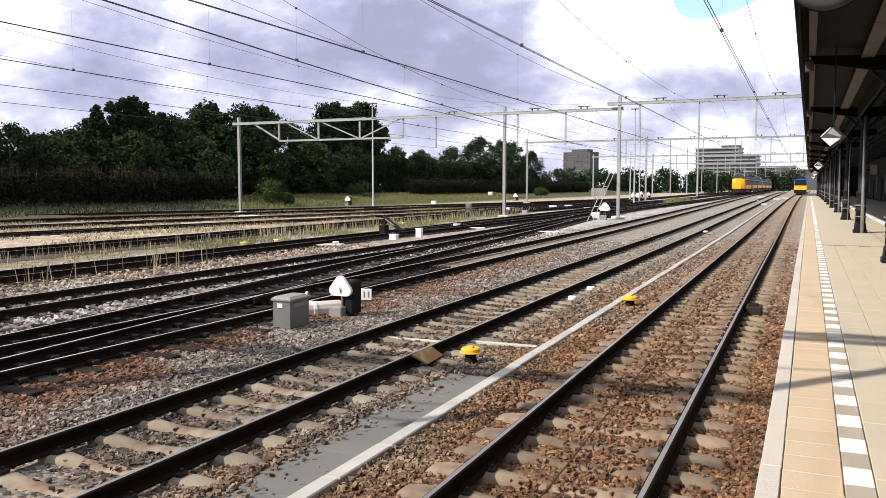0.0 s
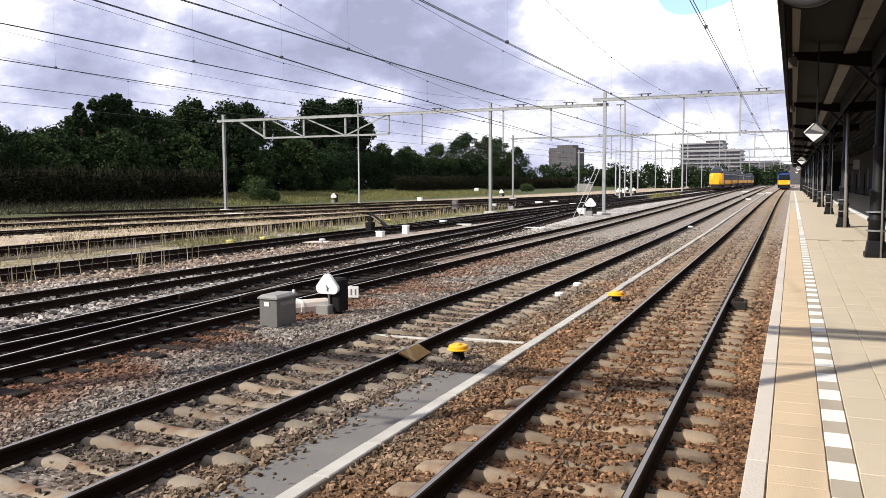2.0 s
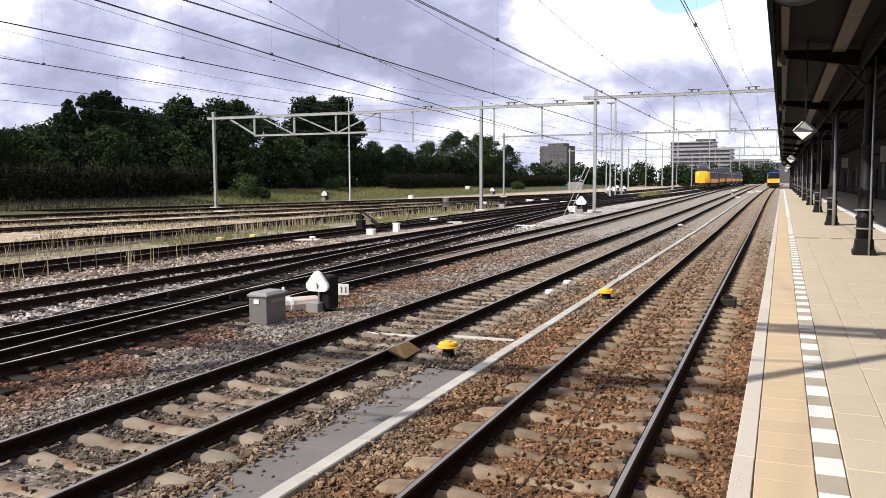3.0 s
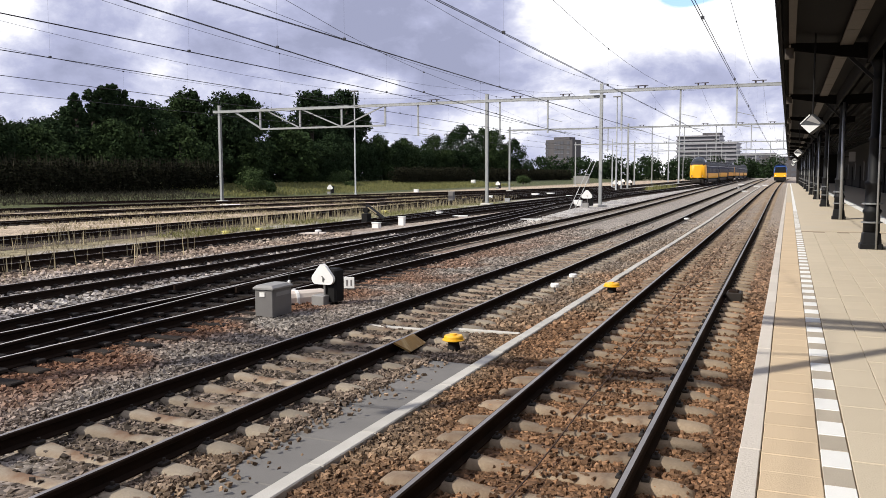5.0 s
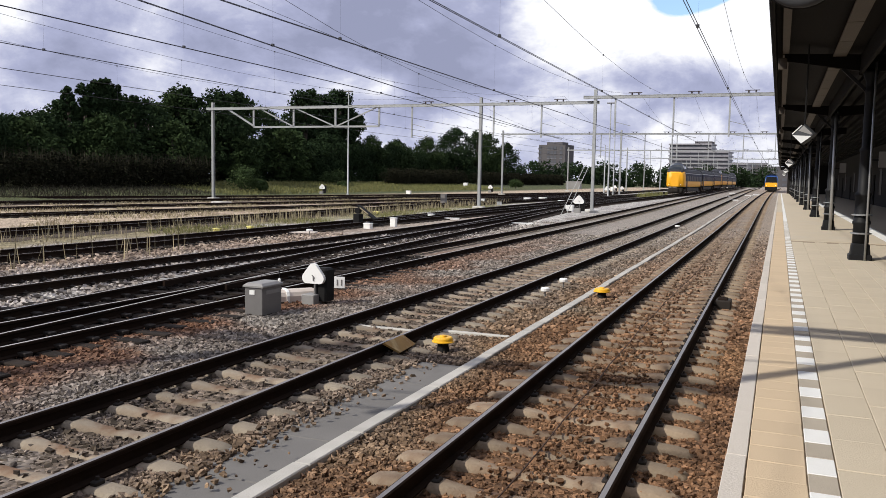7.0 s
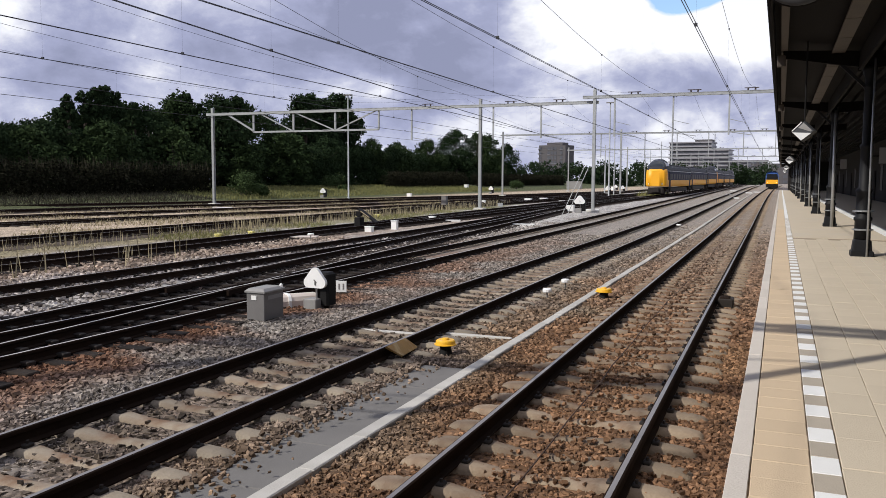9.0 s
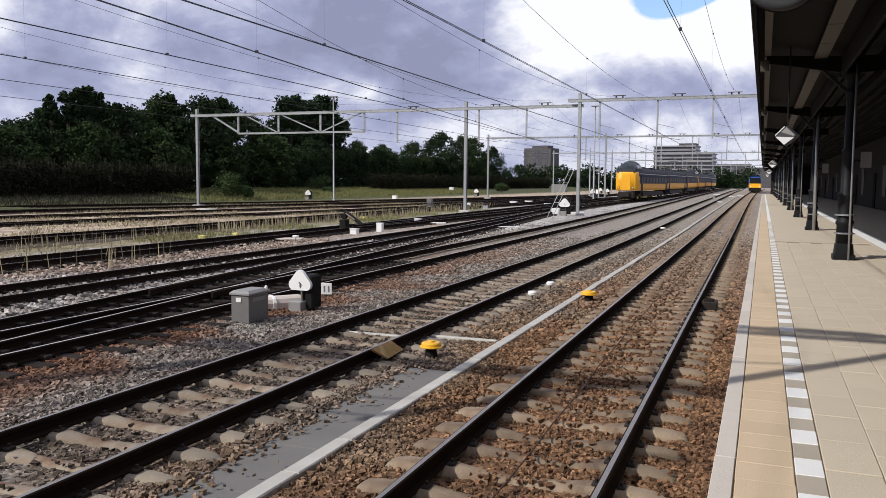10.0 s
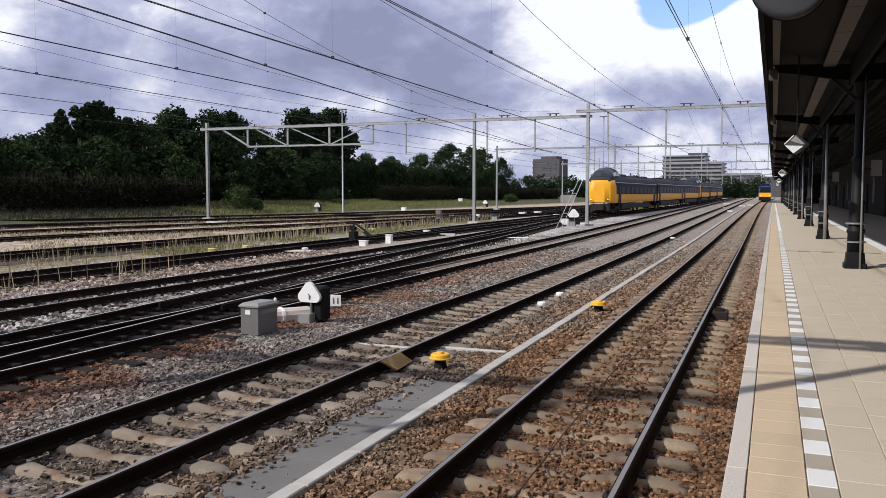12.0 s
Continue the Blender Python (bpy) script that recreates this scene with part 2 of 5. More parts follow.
BAL = {"mixed": (0.182, 0.156, 0.13), "pale": (0.41, 0.395, 0.38), "brown": (0.205, 0.122, 0.068), "tan": (0.225, 0.17, 0.115), "grey": (0.212, 0.195, 0.178), "weedy": (0.26, 0.245, 0.15), "dust": (0.33, 0.28, 0.235),
       "straw": (0.42, 0.34, 0.255), "turf": (0.075, 0.085, 0.035), "rust": (0.165, 0.085, 0.05)}
M = {
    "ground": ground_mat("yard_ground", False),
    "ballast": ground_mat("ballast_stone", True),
    "rail": mat("rail_rust", (0.026, 0.016, 0.011), (0.014, 0.010, 0.008), 3, 0.95, 0.0, 0.2, spec=0.05),
    "railtop": mat("rail_steel", (0.30, 0.275, 0.26), (0.20, 0.185, 0.175), 2, 0.4, 0.5, 0.03),
    "railtop_bright": mat("rail_steel_bright", (0.55, 0.52, 0.49), (0.42, 0.39, 0.36), 2, 0.42, 0.35, 0.03),
    "railtop_dull": mat("rail_steel_dull", (0.20, 0.18, 0.17), (0.13, 0.11, 0.10), 2, 0.5, 0.5, 0.05),
    "sleeper": mat("concrete_sleeper", (0.31, 0.262, 0.20), (0.205, 0.168, 0.122), 5, 0.9, 0, 0.4, 50, vary=0.22, spots=(0.16, 0.095, 0.055), spot_scale=2.0),
    "dark_bed": mat("dark_ballast_bed", (0.042, 0.032, 0.025), (0.11, 0.086, 0.064), 1.2, 0.95, 0, 0.5, 22, spec=0.15),
    "rust_cable": mat("rusty_cable", (0.075, 0.04, 0.025), (0.045, 0.026, 0.018), 6, 0.9, 0, 0.1),
    "sleeper_brown": mat("stained_sleeper", (0.30, 0.235, 0.165), (0.19, 0.138, 0.09), 4, 0.9, 0, 0.4, 50, vary=0.22, spots=(0.135, 0.075, 0.043), spot_scale=2.4),
    "timber": mat("oiled_timber", (0.03, 0.022, 0.017), (0.014, 0.011, 0.009), 6, 0.9, 0, 0.4, 40, vary=0.35, spec=0.2),
    "oily": mat("oily_ballast", (0.04, 0.032, 0.027), (0.02, 0.016, 0.014), 3, 0.9, 0, 0.2, 40, vary=0.6, island=True, spec=0.2),
    "soiled": mat("soiled_ballast", (0.105, 0.083, 0.063), (0.07, 0.055, 0.042), 3, 0.92, 0, 0.2, 40, vary=0.65, island=True, spec=0.2),
    "iron": mat("dark_iron", (0.02, 0.018, 0.017), (0.035, 0.027, 0.021), 6, 0.7, 0.2, 0.15, spec=0.3),
    "path": mat("grey_walkway", (0.175, 0.166, 0.155), (0.13, 0.124, 0.117), 1.5, 0.95, 0, 0.2, 70, spots=(0.17, 0.16, 0.15)),
    "duct": mat("pale_concrete", (0.50, 0.48, 0.44), (0.38, 0.36, 0.32), 4, 0.9, 0, 0.25, 60, vary=0.1),
    "coping": mat("coping_concrete", (0.64, 0.585, 0.52), (0.54, 0.49, 0.43), 3, 0.9, 0, 0.25, 60, vary=0.06),
    "paver": mat("sand_paver", (0.59, 0.51, 0.385), (0.52, 0.44, 0.33), 1.3, 0.9, 0, 0.2, 80, vary=0.03, spots=(0.54, 0.47, 0.37), spot_scale=0.9),
    "paver_warm": mat("warm_paver", (0.62, 0.48, 0.32), (0.56, 0.44, 0.30), 1.5, 0.9, 0, 0.2, 80, vary=0.04, spots=(0.60, 0.49, 0.35), spot_scale=1.1),
    "white_tile": mat("white_tile", (0.86, 0.86, 0.84), (0.78, 0.77, 0.74), 4, 0.75, 0, 0.1, 80, vary=0.04),
    "grey_tile": mat("grey_tile", (0.46, 0.40, 0.32), (0.39, 0.34, 0.27), 4, 0.9, 0, 0.2, 80, vary=0.06),
    "joint": mat("sandy_joint", (0.34, 0.27, 0.19), (0.26, 0.205, 0.145), 6, 0.95),
    "column": mat("black_iron_paint", (0.010, 0.0105, 0.012), (0.007, 0.007, 0.008), 4, 0.6, 0.05, 0.12, spec=0.25),
    "pipe": mat("galvanised_pipe", (0.46, 0.47, 0.48), (0.36, 0.37, 0.38), 5, 0.4, 0.6, 0.05),
    # Near-black soffit: the deep shade under the canopy is put into its colour.
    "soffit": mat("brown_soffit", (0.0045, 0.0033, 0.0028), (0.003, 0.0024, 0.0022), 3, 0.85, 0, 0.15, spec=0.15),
    "girder": mat("buff_timber", (0.075, 0.058, 0.043), (0.05, 0.04, 0.03), 3, 0.7, 0, 0.15, vary=0.1),
    # Brick held near black: canopy shade is painted into the wall colour.
    "wall": mat("shaded_brick_wall", (0.012, 0.009, 0.008), (0.008, 0.0065, 0.006), 3, 0.9),
    "galv": mat("galvanised_steel", (0.38, 0.39, 0.39), (0.26, 0.27, 0.27), 2, 0.55, 0.35, 0.08, vary=0.08),
    "wire": mat("oxidised_wire", (0.045, 0.047, 0.055), (0.03, 0.03, 0.035), 2, 0.6, 0.4, 0),
    "insul": mat("brown_insulator", (0.05, 0.035, 0.03), (0.03, 0.02, 0.02), 6, 0.3),
    "grey_paint": mat("grey_cabinet_paint", (0.175, 0.168, 0.162), (0.14, 0.132, 0.126), 4, 0.55, 0, 0.06, vary=0.05),
    "grey_lid": mat("grey_lid", (0.27, 0.265, 0.255), (0.21, 0.20, 0.19), 5, 0.6, 0, 0.08),
    "white": mat("white_enamel", (0.84, 0.84, 0.82), (0.76, 0.75, 0.72), 4, 0.4, 0, 0.03),
    "black": mat("black_paint", (0.008, 0.008, 0.008), (0.014, 0.013, 0.013), 5, 0.7, spec=0.15),
    "yellow": mat("signal_yellow", (0.82, 0.45, 0.015), (0.72, 0.38, 0.015), 6, 0.45, 0, 0.05),
    "mat": mat("yellow_board", (0.40, 0.24, 0.06), (0.28, 0.16, 0.05), 5, 0.7, 0, 0.3, spots=(0.50, 0.36, 0.16), spot_scale=5),
    "straw_board": mat("weathered_lath", (0.36, 0.30, 0.18), (0.26, 0.22, 0.13), 4, 0.8),
    "pinkish": mat("faded_cover", (0.62, 0.54, 0.48), (0.50, 0.43, 0.37), 3, 0.6, 0, 0.06),
    "trainyellow": mat("train_yellow", (0.88, 0.42, 0.006), (0.84, 0.39, 0.008), 1.2, 0.5, 0, 0.0),
    "trainblue": mat("train_navy", (0.010, 0.014, 0.045), (0.007, 0.010, 0.033), 1.0, 0.6, 0, 0.0, spec=0.12),
    "trainroof": mat("train_roof_grey", (0.04, 0.042, 0.05), (0.026, 0.027, 0.032), 1.0, 0.7, 0, 0.05, spec=0.2),
    "trainlight": mat("train_pale_stripe", (0.55, 0.55, 0.56), (0.48, 0.48, 0.49), 1.0, 0.4, 0, 0.0),
    "trainbright": mat("train_bright_blue", (0.02, 0.075, 0.27), (0.018, 0.065, 0.23), 1.0, 0.3, 0, 0.0),
    "glass": glass("dark_glass"),
    "headlight": glow("headlight_glow", (1.0, 0.85, 0.6), 0.35),
    "pale_yellow": mat("pale_yellow_paint", (0.75, 0.68, 0.22), (0.66, 0.58, 0.18), 6, 0.5, 0, 0.05),
    "lamp": mat("lamp_diffuser", (0.72, 0.73, 0.72), (0.6, 0.6, 0.6), 3, 0.4, 0, 0.0),
    "bark": mat("bark", (0.07, 0.055, 0.04), (0.04, 0.03, 0.025), 3, 0.95, 0, 0.5),
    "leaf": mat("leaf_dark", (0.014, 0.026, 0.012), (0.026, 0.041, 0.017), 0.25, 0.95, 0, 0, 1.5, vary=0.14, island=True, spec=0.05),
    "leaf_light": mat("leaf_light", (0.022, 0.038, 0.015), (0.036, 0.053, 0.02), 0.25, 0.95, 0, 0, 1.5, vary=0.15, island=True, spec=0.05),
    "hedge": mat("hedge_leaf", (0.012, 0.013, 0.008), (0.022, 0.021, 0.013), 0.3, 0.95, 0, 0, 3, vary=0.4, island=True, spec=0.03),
    "straw": mat("straw_blade", (0.37, 0.315, 0.205), (0.24, 0.21, 0.125), 0.5, 0.85, 0, 0, 3, vary=0.35, island=True, spec=0.2),
    # For reeds, and for bank grass with the hedge's shade in its colour.
    "reed": mat("reed_and_shaded_grass", (0.062, 0.056, 0.038), (0.038, 0.036, 0.024), 0.5, 0.9, 0, 0, 3, vary=0.4, island=True, spec=0.1),
    "dull_glass": mat("dull_dark_glass", (0.008, 0.009, 0.011), (0.005, 0.006, 0.007), 2, 0.4, 0, 0, spec=0.1),
    "leaf_bush": mat("leaf_bush", (0.036, 0.058, 0.022), (0.055, 0.077, 0.03), 0.6, 0.9, 0, 0, 3, vary=0.4, island=True, spec=0.05),
    "clock": mat("clock_grey", (0.07, 0.073, 0.08), (0.05, 0.052, 0.058), 3, 0.6, 0, 0.03, spec=0.2),
    "grass": mat("grass_blade", (0.13, 0.14, 0.045), (0.21, 0.195, 0.08), 0.5, 0.85, 0, 0, 3, vary=0.35, island=True, spec=0.2),
    "concrete_far": mat("tower_concrete", (0.10, 0.092, 0.095), (0.075, 0.07, 0.075), 0.2, 0.9),
    "band_far": mat("pale_balcony_band", (0.27, 0.265, 0.29), (0.21, 0.205, 0.23), 0.2, 0.8),
    "far_dark": mat("tower_glazing", (0.06, 0.065, 0.08), (0.09, 0.09, 0.10), 0.3, 0.3),
}

# ---- building blocks ----


class Shape:
    """Collects faces of one mesh; f holds a material slot a face."""

    def __init__(self):
        self.v, self.f, self.m = [], [], []

    def face(self, pts, slot=0):
        k = len(self.v)
        self.v += [tuple(q) for q in pts]
        self.f.append(tuple(range(k, k + len(pts))))
        self.m.append(slot)

    def box(self, x0, x1, y0, y1, z0, z1, slot=0, bev=0.0, top=1.0):
        """A box with chamfered upright and top edges; top < 1 tapers it."""
        if bev <= 0:
            ring = [(x0, y0), (x1, y0), (x1, y1), (x0, y1)]
        else:
            ring = [(x0 + bev, y0), (x1 - bev, y0), (x1, y0 + bev), (x1, y1 - bev), (x1 - bev, y1), (x0 + bev, y1), (x0, y1 - bev), (x0, y0 + bev)]
        cx, cy = (x0 + x1) / 2, (y0 + y1) / 2

        def lay(z, k, inset=0.0):
            out = []
            for x, y in ring:
                dx, dy = (x - cx) * k, (y - cy) * k
                sx = 1 - inset / max(abs(x1 - x0) / 2, 1e-6)
                sy = 1 - inset / max(abs(y1 - y0) / 2, 1e-6)
                out.append((cx + dx * sx, cy + dy * sy, z))
            return out

        layers = [lay(z0, 1.0)]
        if bev > 0:
            layers += [lay(z1 - bev, top), lay(z1, top, bev)]
        else:
            layers += [lay(z1, top)]
        self.loft(layers, slot)
        return self

    def loft(self, layers, slot=0, caps=True):
        k, c = len(self.v), len(layers[0])
        for lay in layers:
            self.v += [tuple(q) for q in lay]
        for i in range(len(layers) - 1):
            for j in range(c):
                a, b = k + i * c + j, k + i * c + (j + 1) % c
                self.f.append((a, b, b + c, a + c))
                self.m.append(slot)
        if caps:
            self.f.append(tuple(range(k + c - 1, k - 1, -1)))
            self.f.append(tuple(range(k + (len(layers) - 1) * c, k + len(layers) * c)))
            self.m += [slot, slot]
        return self

    def tube(self, a, b, r0, r1=None, sides=8, slot=0):
        a, b = Vector(a), Vector(b)
        r1 = r0 if r1 is None else r1
        w = (b - a).normalized()
        u = w.orthogonal().normalized()
        v = w.cross(u)
        ring = [(math.cos(2 * math.pi * i / sides), math.sin(2 * math.pi * i / sides)) for i in range(sides)]
        return self.loft([[p + (u * c + v * s) * r for c, s in ring] for p, r in ((a, r0), (b, r1))], slot)

    def turned(self, rings, x=0.0, y=0.0, sides=14, slot=0):
        """A turned body from (radius, z) pairs."""
        return self.loft([[(x + r * math.cos(2 * math.pi * i / sides), y + r * math.sin(2 * math.pi * i / sides), z) for i in range(sides)] for r, z in rings], slot)

    def beam(self, a, b, w, h, slot=0):
        """A rectangular bar from a to b, w wide and h high."""
        a, b = Vector(a), Vector(b)
        d = (b - a).normalized()
        s = d.cross(Vector((0, 0, 1)))
        s = s.normalized() if s.length > 1e-4 else Vector((1, 0, 0))
        u = s.cross(d)
        ring = [(-w / 2, -h / 2), (w / 2, -h / 2), (w / 2, h / 2), (-w / 2, h / 2)]
        return self.loft([[p + s * x + u * y for x, y in ring] for p in (a, b)], slot)

    def mesh(self, name, mats, smooth=False):
        me = bpy.data.meshes.new(name)
        me.from_pydata(self.v, [], self.f)
        for m in mats if isinstance(mats, (list, tuple)) else [mats]:
            me.materials.append(m)
        if any(self.m):
            me.polygons.foreach_set("material_index", self.m)
        if smooth:
            me.polygons.foreach_set("use_smooth", [True] * len(me.polygons))
        bm = bmesh.new()
        bm.from_mesh(me)
        bmesh.ops.recalc_face_normals(bm, faces=bm.faces)
        bm.to_mesh(me)
        bm.free()
        me.update()
        return me


def part(name, shape, material, parent=None, label="", smooth=False):
    """One mesh object under a thing or a part."""
    ob = new(name, shape if isinstance(shape, bpy.types.Mesh) else shape.mesh(name, material, smooth))
    if parent:
        ob.parent = parent
    if label:
        ob["label"] = label
    return ob


def thing(name, at, label, category, group="", kind="", turn=0.0):
    ob = tagged(new(name), label, category, group, kind)
    ob.matrix_basis = pose(*at, 0, 0, turn)
    ob.empty_display_size = 0.2
    return ob


def quads(name, verts, material, per=4):
    """A mesh of loose faces from an array (n, per, 3)."""
    k = len(verts)
    me = bpy.data.meshes.new(name)
    me.vertices.add(k * per)
    me.vertices.foreach_set("co", np.asarray(verts, np.float32).ravel())
    me.loops.add(k * per)
    me.loops.foreach_set("vertex_index", np.arange(k * per, dtype=np.int32))
    me.polygons.add(k)
    me.polygons.foreach_set("loop_start", np.arange(0, k * per, per, dtype=np.int32))
    me.materials.append(material)
    me.update(calc_edges=True)
    me.validate()
    return me

# ---- ground ----
PLAT = 0.76          # platform top above the rail heads
GROUND = -0.232


def soft(u):
    u = min(max(u, 0.0), 1.0)
    return u * u * (3 - 2 * u)


def rise(x, y):
    """The running lines climb gently towards the yard throat."""
    return min(max(0.0042 * (y - 45), 0.0), 0.72) * soft((x + 32) / 10)


def ground():
    s = Shape()
    xs = [-2500, -600, -200, -120, -80, -74, -67, -60, -40, -32, -29, -27, -25, -22, -20, -12, -8, -4, 0, 8, 60, 600, 2500]
    ys = [-600, -60, -20, 0, 10, 20, 40, 50, 60, 70, 80, 90, 100, 110, 120, 130, 140, 150, 170, 260, 450, 900, 4000]

    def z(x, y):
        bank = min(max((-x - 60) / 14, 0), 1) * 1.2 if y < 600 else 0
        return GROUND + bank + rise(x, y)

    for i in range(len(xs) - 1):
        for j in range(len(ys) - 1):
            q = [(xs[i], ys[j]), (xs[i + 1], ys[j]), (xs[i + 1], ys[j + 1]), (xs[i], ys[j + 1])]
            s.face([(x, y, z(x, y)) for x, y in q])
    me = s.mesh("ground", M["ground"])
    bm = bmesh.new()
    bm.from_mesh(me)
    bmesh.ops.remove_doubles(bm, verts=bm.verts, dist=0.001)
    bmesh.ops.recalc_face_normals(bm, faces=bm.faces)
    bm.to_mesh(me)
    bm.free()
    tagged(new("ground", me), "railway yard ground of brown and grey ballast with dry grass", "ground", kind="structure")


ground()


# ---- tracks ----
def smooth_line(nodes):
    """x of a track's centre at a distance y, gliding through (y, x) nodes."""
    ys, xs = [q[0] for q in nodes], [q[1] for q in nodes]
    fine = np.arange(ys[0], ys[-1] + 1, 1.0)
    raw = np.interp(fine, ys, xs)
    pad = np.pad(raw, 7, mode="edge")
    slope0, slope1 = raw[1] - raw[0], raw[-1] - raw[-2]
    pad[:7] = raw[0] - slope0 * np.arange(7, 0, -1)
    pad[-7:] = raw[-1] + slope1 * np.arange(1, 8)
    soft = np.convolve(pad, np.ones(15) / 15, "valid")
    return lambda y: float(np.interp(y, fine, soft))


LINES = {
    "one": smooth_line([(-30, -1.832), (60, -1.832), (90, -1.79), (120, -1.67), (150, -1.47), (180, -1.18), (205, -0.88), (240, -0.37), (340, 1.7)]),
    "two": smooth_line([(-30, -5.825), (340, -5.825)]),
    "three": smooth_line([(-30, -10.2), (60, -10.2), (150, -10.6), (340, -10.6)]),
    "four": smooth_line([(-30, -14.95), (30, -14.95), (40, -15.2), (50, -15.75), (62, -16.2), (76, -16.5), (90, -16.35), (101, -15.85), (114, -15.1), (131, -14.5), (150, -14.1), (167, -13.7), (194, -13.6), (430, -13.2)]),
    "cross": smooth_line([(-12, -10.2), (0, -10.3), (8, -10.9), (12, -11.3), (16, -11.85), (20, -12.35), (25, -12.85), (30, -13.25), (36, -13.75),
                          (46, -14.7), (56, -15.6), (66, -16.25)]),
    "five": smooth_line([(-30, -20.05), (60, -20.4), (120, -19.4), (200, -17.6), (300, -17.4)]),
    "six": smooth_line([(-30, -27.9), (60, -27.9), (130, -25.5), (220, -22), (300, -21.5)]),
    "between": smooth_line([(-30, -24.4), (60, -24.2), (130, -21.5), (220, -18.8), (300, -18.2)]),
    "link": smooth_line([(30, -20.3), (50, -19.5), (70, -18.3), (88, -17.1), (108, -15.9)]),
    "ladder": smooth_line([(55, -27.9), (75, -26.2), (100, -22.8), (125, -19.8), (150, -18.5)]),
    "ten": smooth_line([(10, -41.5), (32, -38.7), (41, -37.4), (52, -34.8), (80, -31), (130, -27.6), (200, -23), (300, -22)]),
    "seven": smooth_line([(10, -58), (45, -53), (80, -43.5), (130, -33.5), (200, -26), (300, -25)]),
    "nine": smooth_line([(10, -50.5), (38, -45.6), (80, -36.2), (130, -29.6), (200, -24), (300, -23.2)]),
    "eight": smooth_line([(10, -73), (45, -65.5), (80, -51), (130, -39), (200, -30), (300, -29)]),
}
HEAD = [(-0.065, -0.17), (0.065, -0.17), (0.065, -0.155), (0.014, -0.135), (0.010, -0.055), (0.036, -0.04), (0.036, -0.009), (0.021, 0.0),
        (-0.021, 0.0), (-0.036, -0.009), (-0.036, -0.04), (-0.010, -0.055), (-0.014, -0.135), (-0.065, -0.155)]


def rail_shape(line, side, y0, y1, dz, step):
    s = Shape()
    n = max(1, int((y1 - y0) / step))
    layers = []
    for i in range(n + 1):
        y = y0 + (y1 - y0) * i / n
        layers.append([(line(y) + side + x, y, z + dz + rise(line(y), y)) for x, z in HEAD])
    c = len(HEAD)
    for lay in layers:
        s.v += lay
    for i in range(n):
        for j in range(c):
            a, b = i * c + j, i * c + (j + 1) % c
            s.f.append((a, b, b + c, a + c))
            s.m.append(1 if j == 7 else 0)
    return s


def sleeper_mesh(timber, coat="sleeper"):
    """Twin-humped concrete sleeper, dished between the rails, or a squared timber one."""
    s = Shape()
    if timber:
        s.box(-1.3, 1.3, -0.12, 0.12, -0.33, -0.168, 0, 0.015)
        return s.mesh("sleeper", M["timber"])
    half = [(0.0, -0.196, 0.092), (0.16, -0.195, 0.092), (0.32, -0.188, 0.097), (0.47, -0.176, 0.110), (0.60, -0.163, 0.124), (0.92, -0.162, 0.126), (1.10, -0.172, 0.122), (1.21, -0.19, 0.112), (1.265, -0.225, 0.094)]
    layers = []
    for x, z, w in [(-x, z, w) for x, z, w in half[:0:-1]] + half:
        layers.append([(x, -w - 0.035, -0.36), (x, w + 0.035, -0.36), (x, w + 0.008, z - 0.045), (x, w - 0.012, z - 0.014), (x, w - 0.045, z), (x, -w + 0.045, z), (x, -w + 0.012, z - 0.014), (x, -w - 0.008, z - 0.045)])
    s.loft(layers)
    return s.mesh("sleeper", M[coat], True)


def clip_mesh():
    s = Shape()
    for side in (-0.7535, 0.7535):
        for d in (-0.105, 0.105):
            s.box(side + d - 0.035, side + d + 0.035, -0.055, 0.055, -0.172, -0.135, 0, 0.01)
            s.tube((side + d, 0, -0.14), (side + d, 0, -0.105), 0.016, sides=6)
    return s.mesh("rail_fastening", M["iron"])


SLEEPER, STAINED, TIMBER, CLIP = sleeper_mesh(False), sleeper_mesh(False, "sleeper_brown"), sleeper_mesh(True), clip_mesh()


def place_mesh(s, me, x, y, turn, dz=0.0):
    """Adds a copy of a mesh to a Shape."""
    k, c, d = len(s.v), math.cos(turn), math.sin(turn)
    s.v += [(x + v.co.x * c - v.co.y * d, y + v.co.x * d + v.co.y * c, v.co.z + dz) for v in me.vertices]
    for p in me.polygons:
        s.f.append(tuple(k + i for i in p.vertices))
        s.m.append(0)


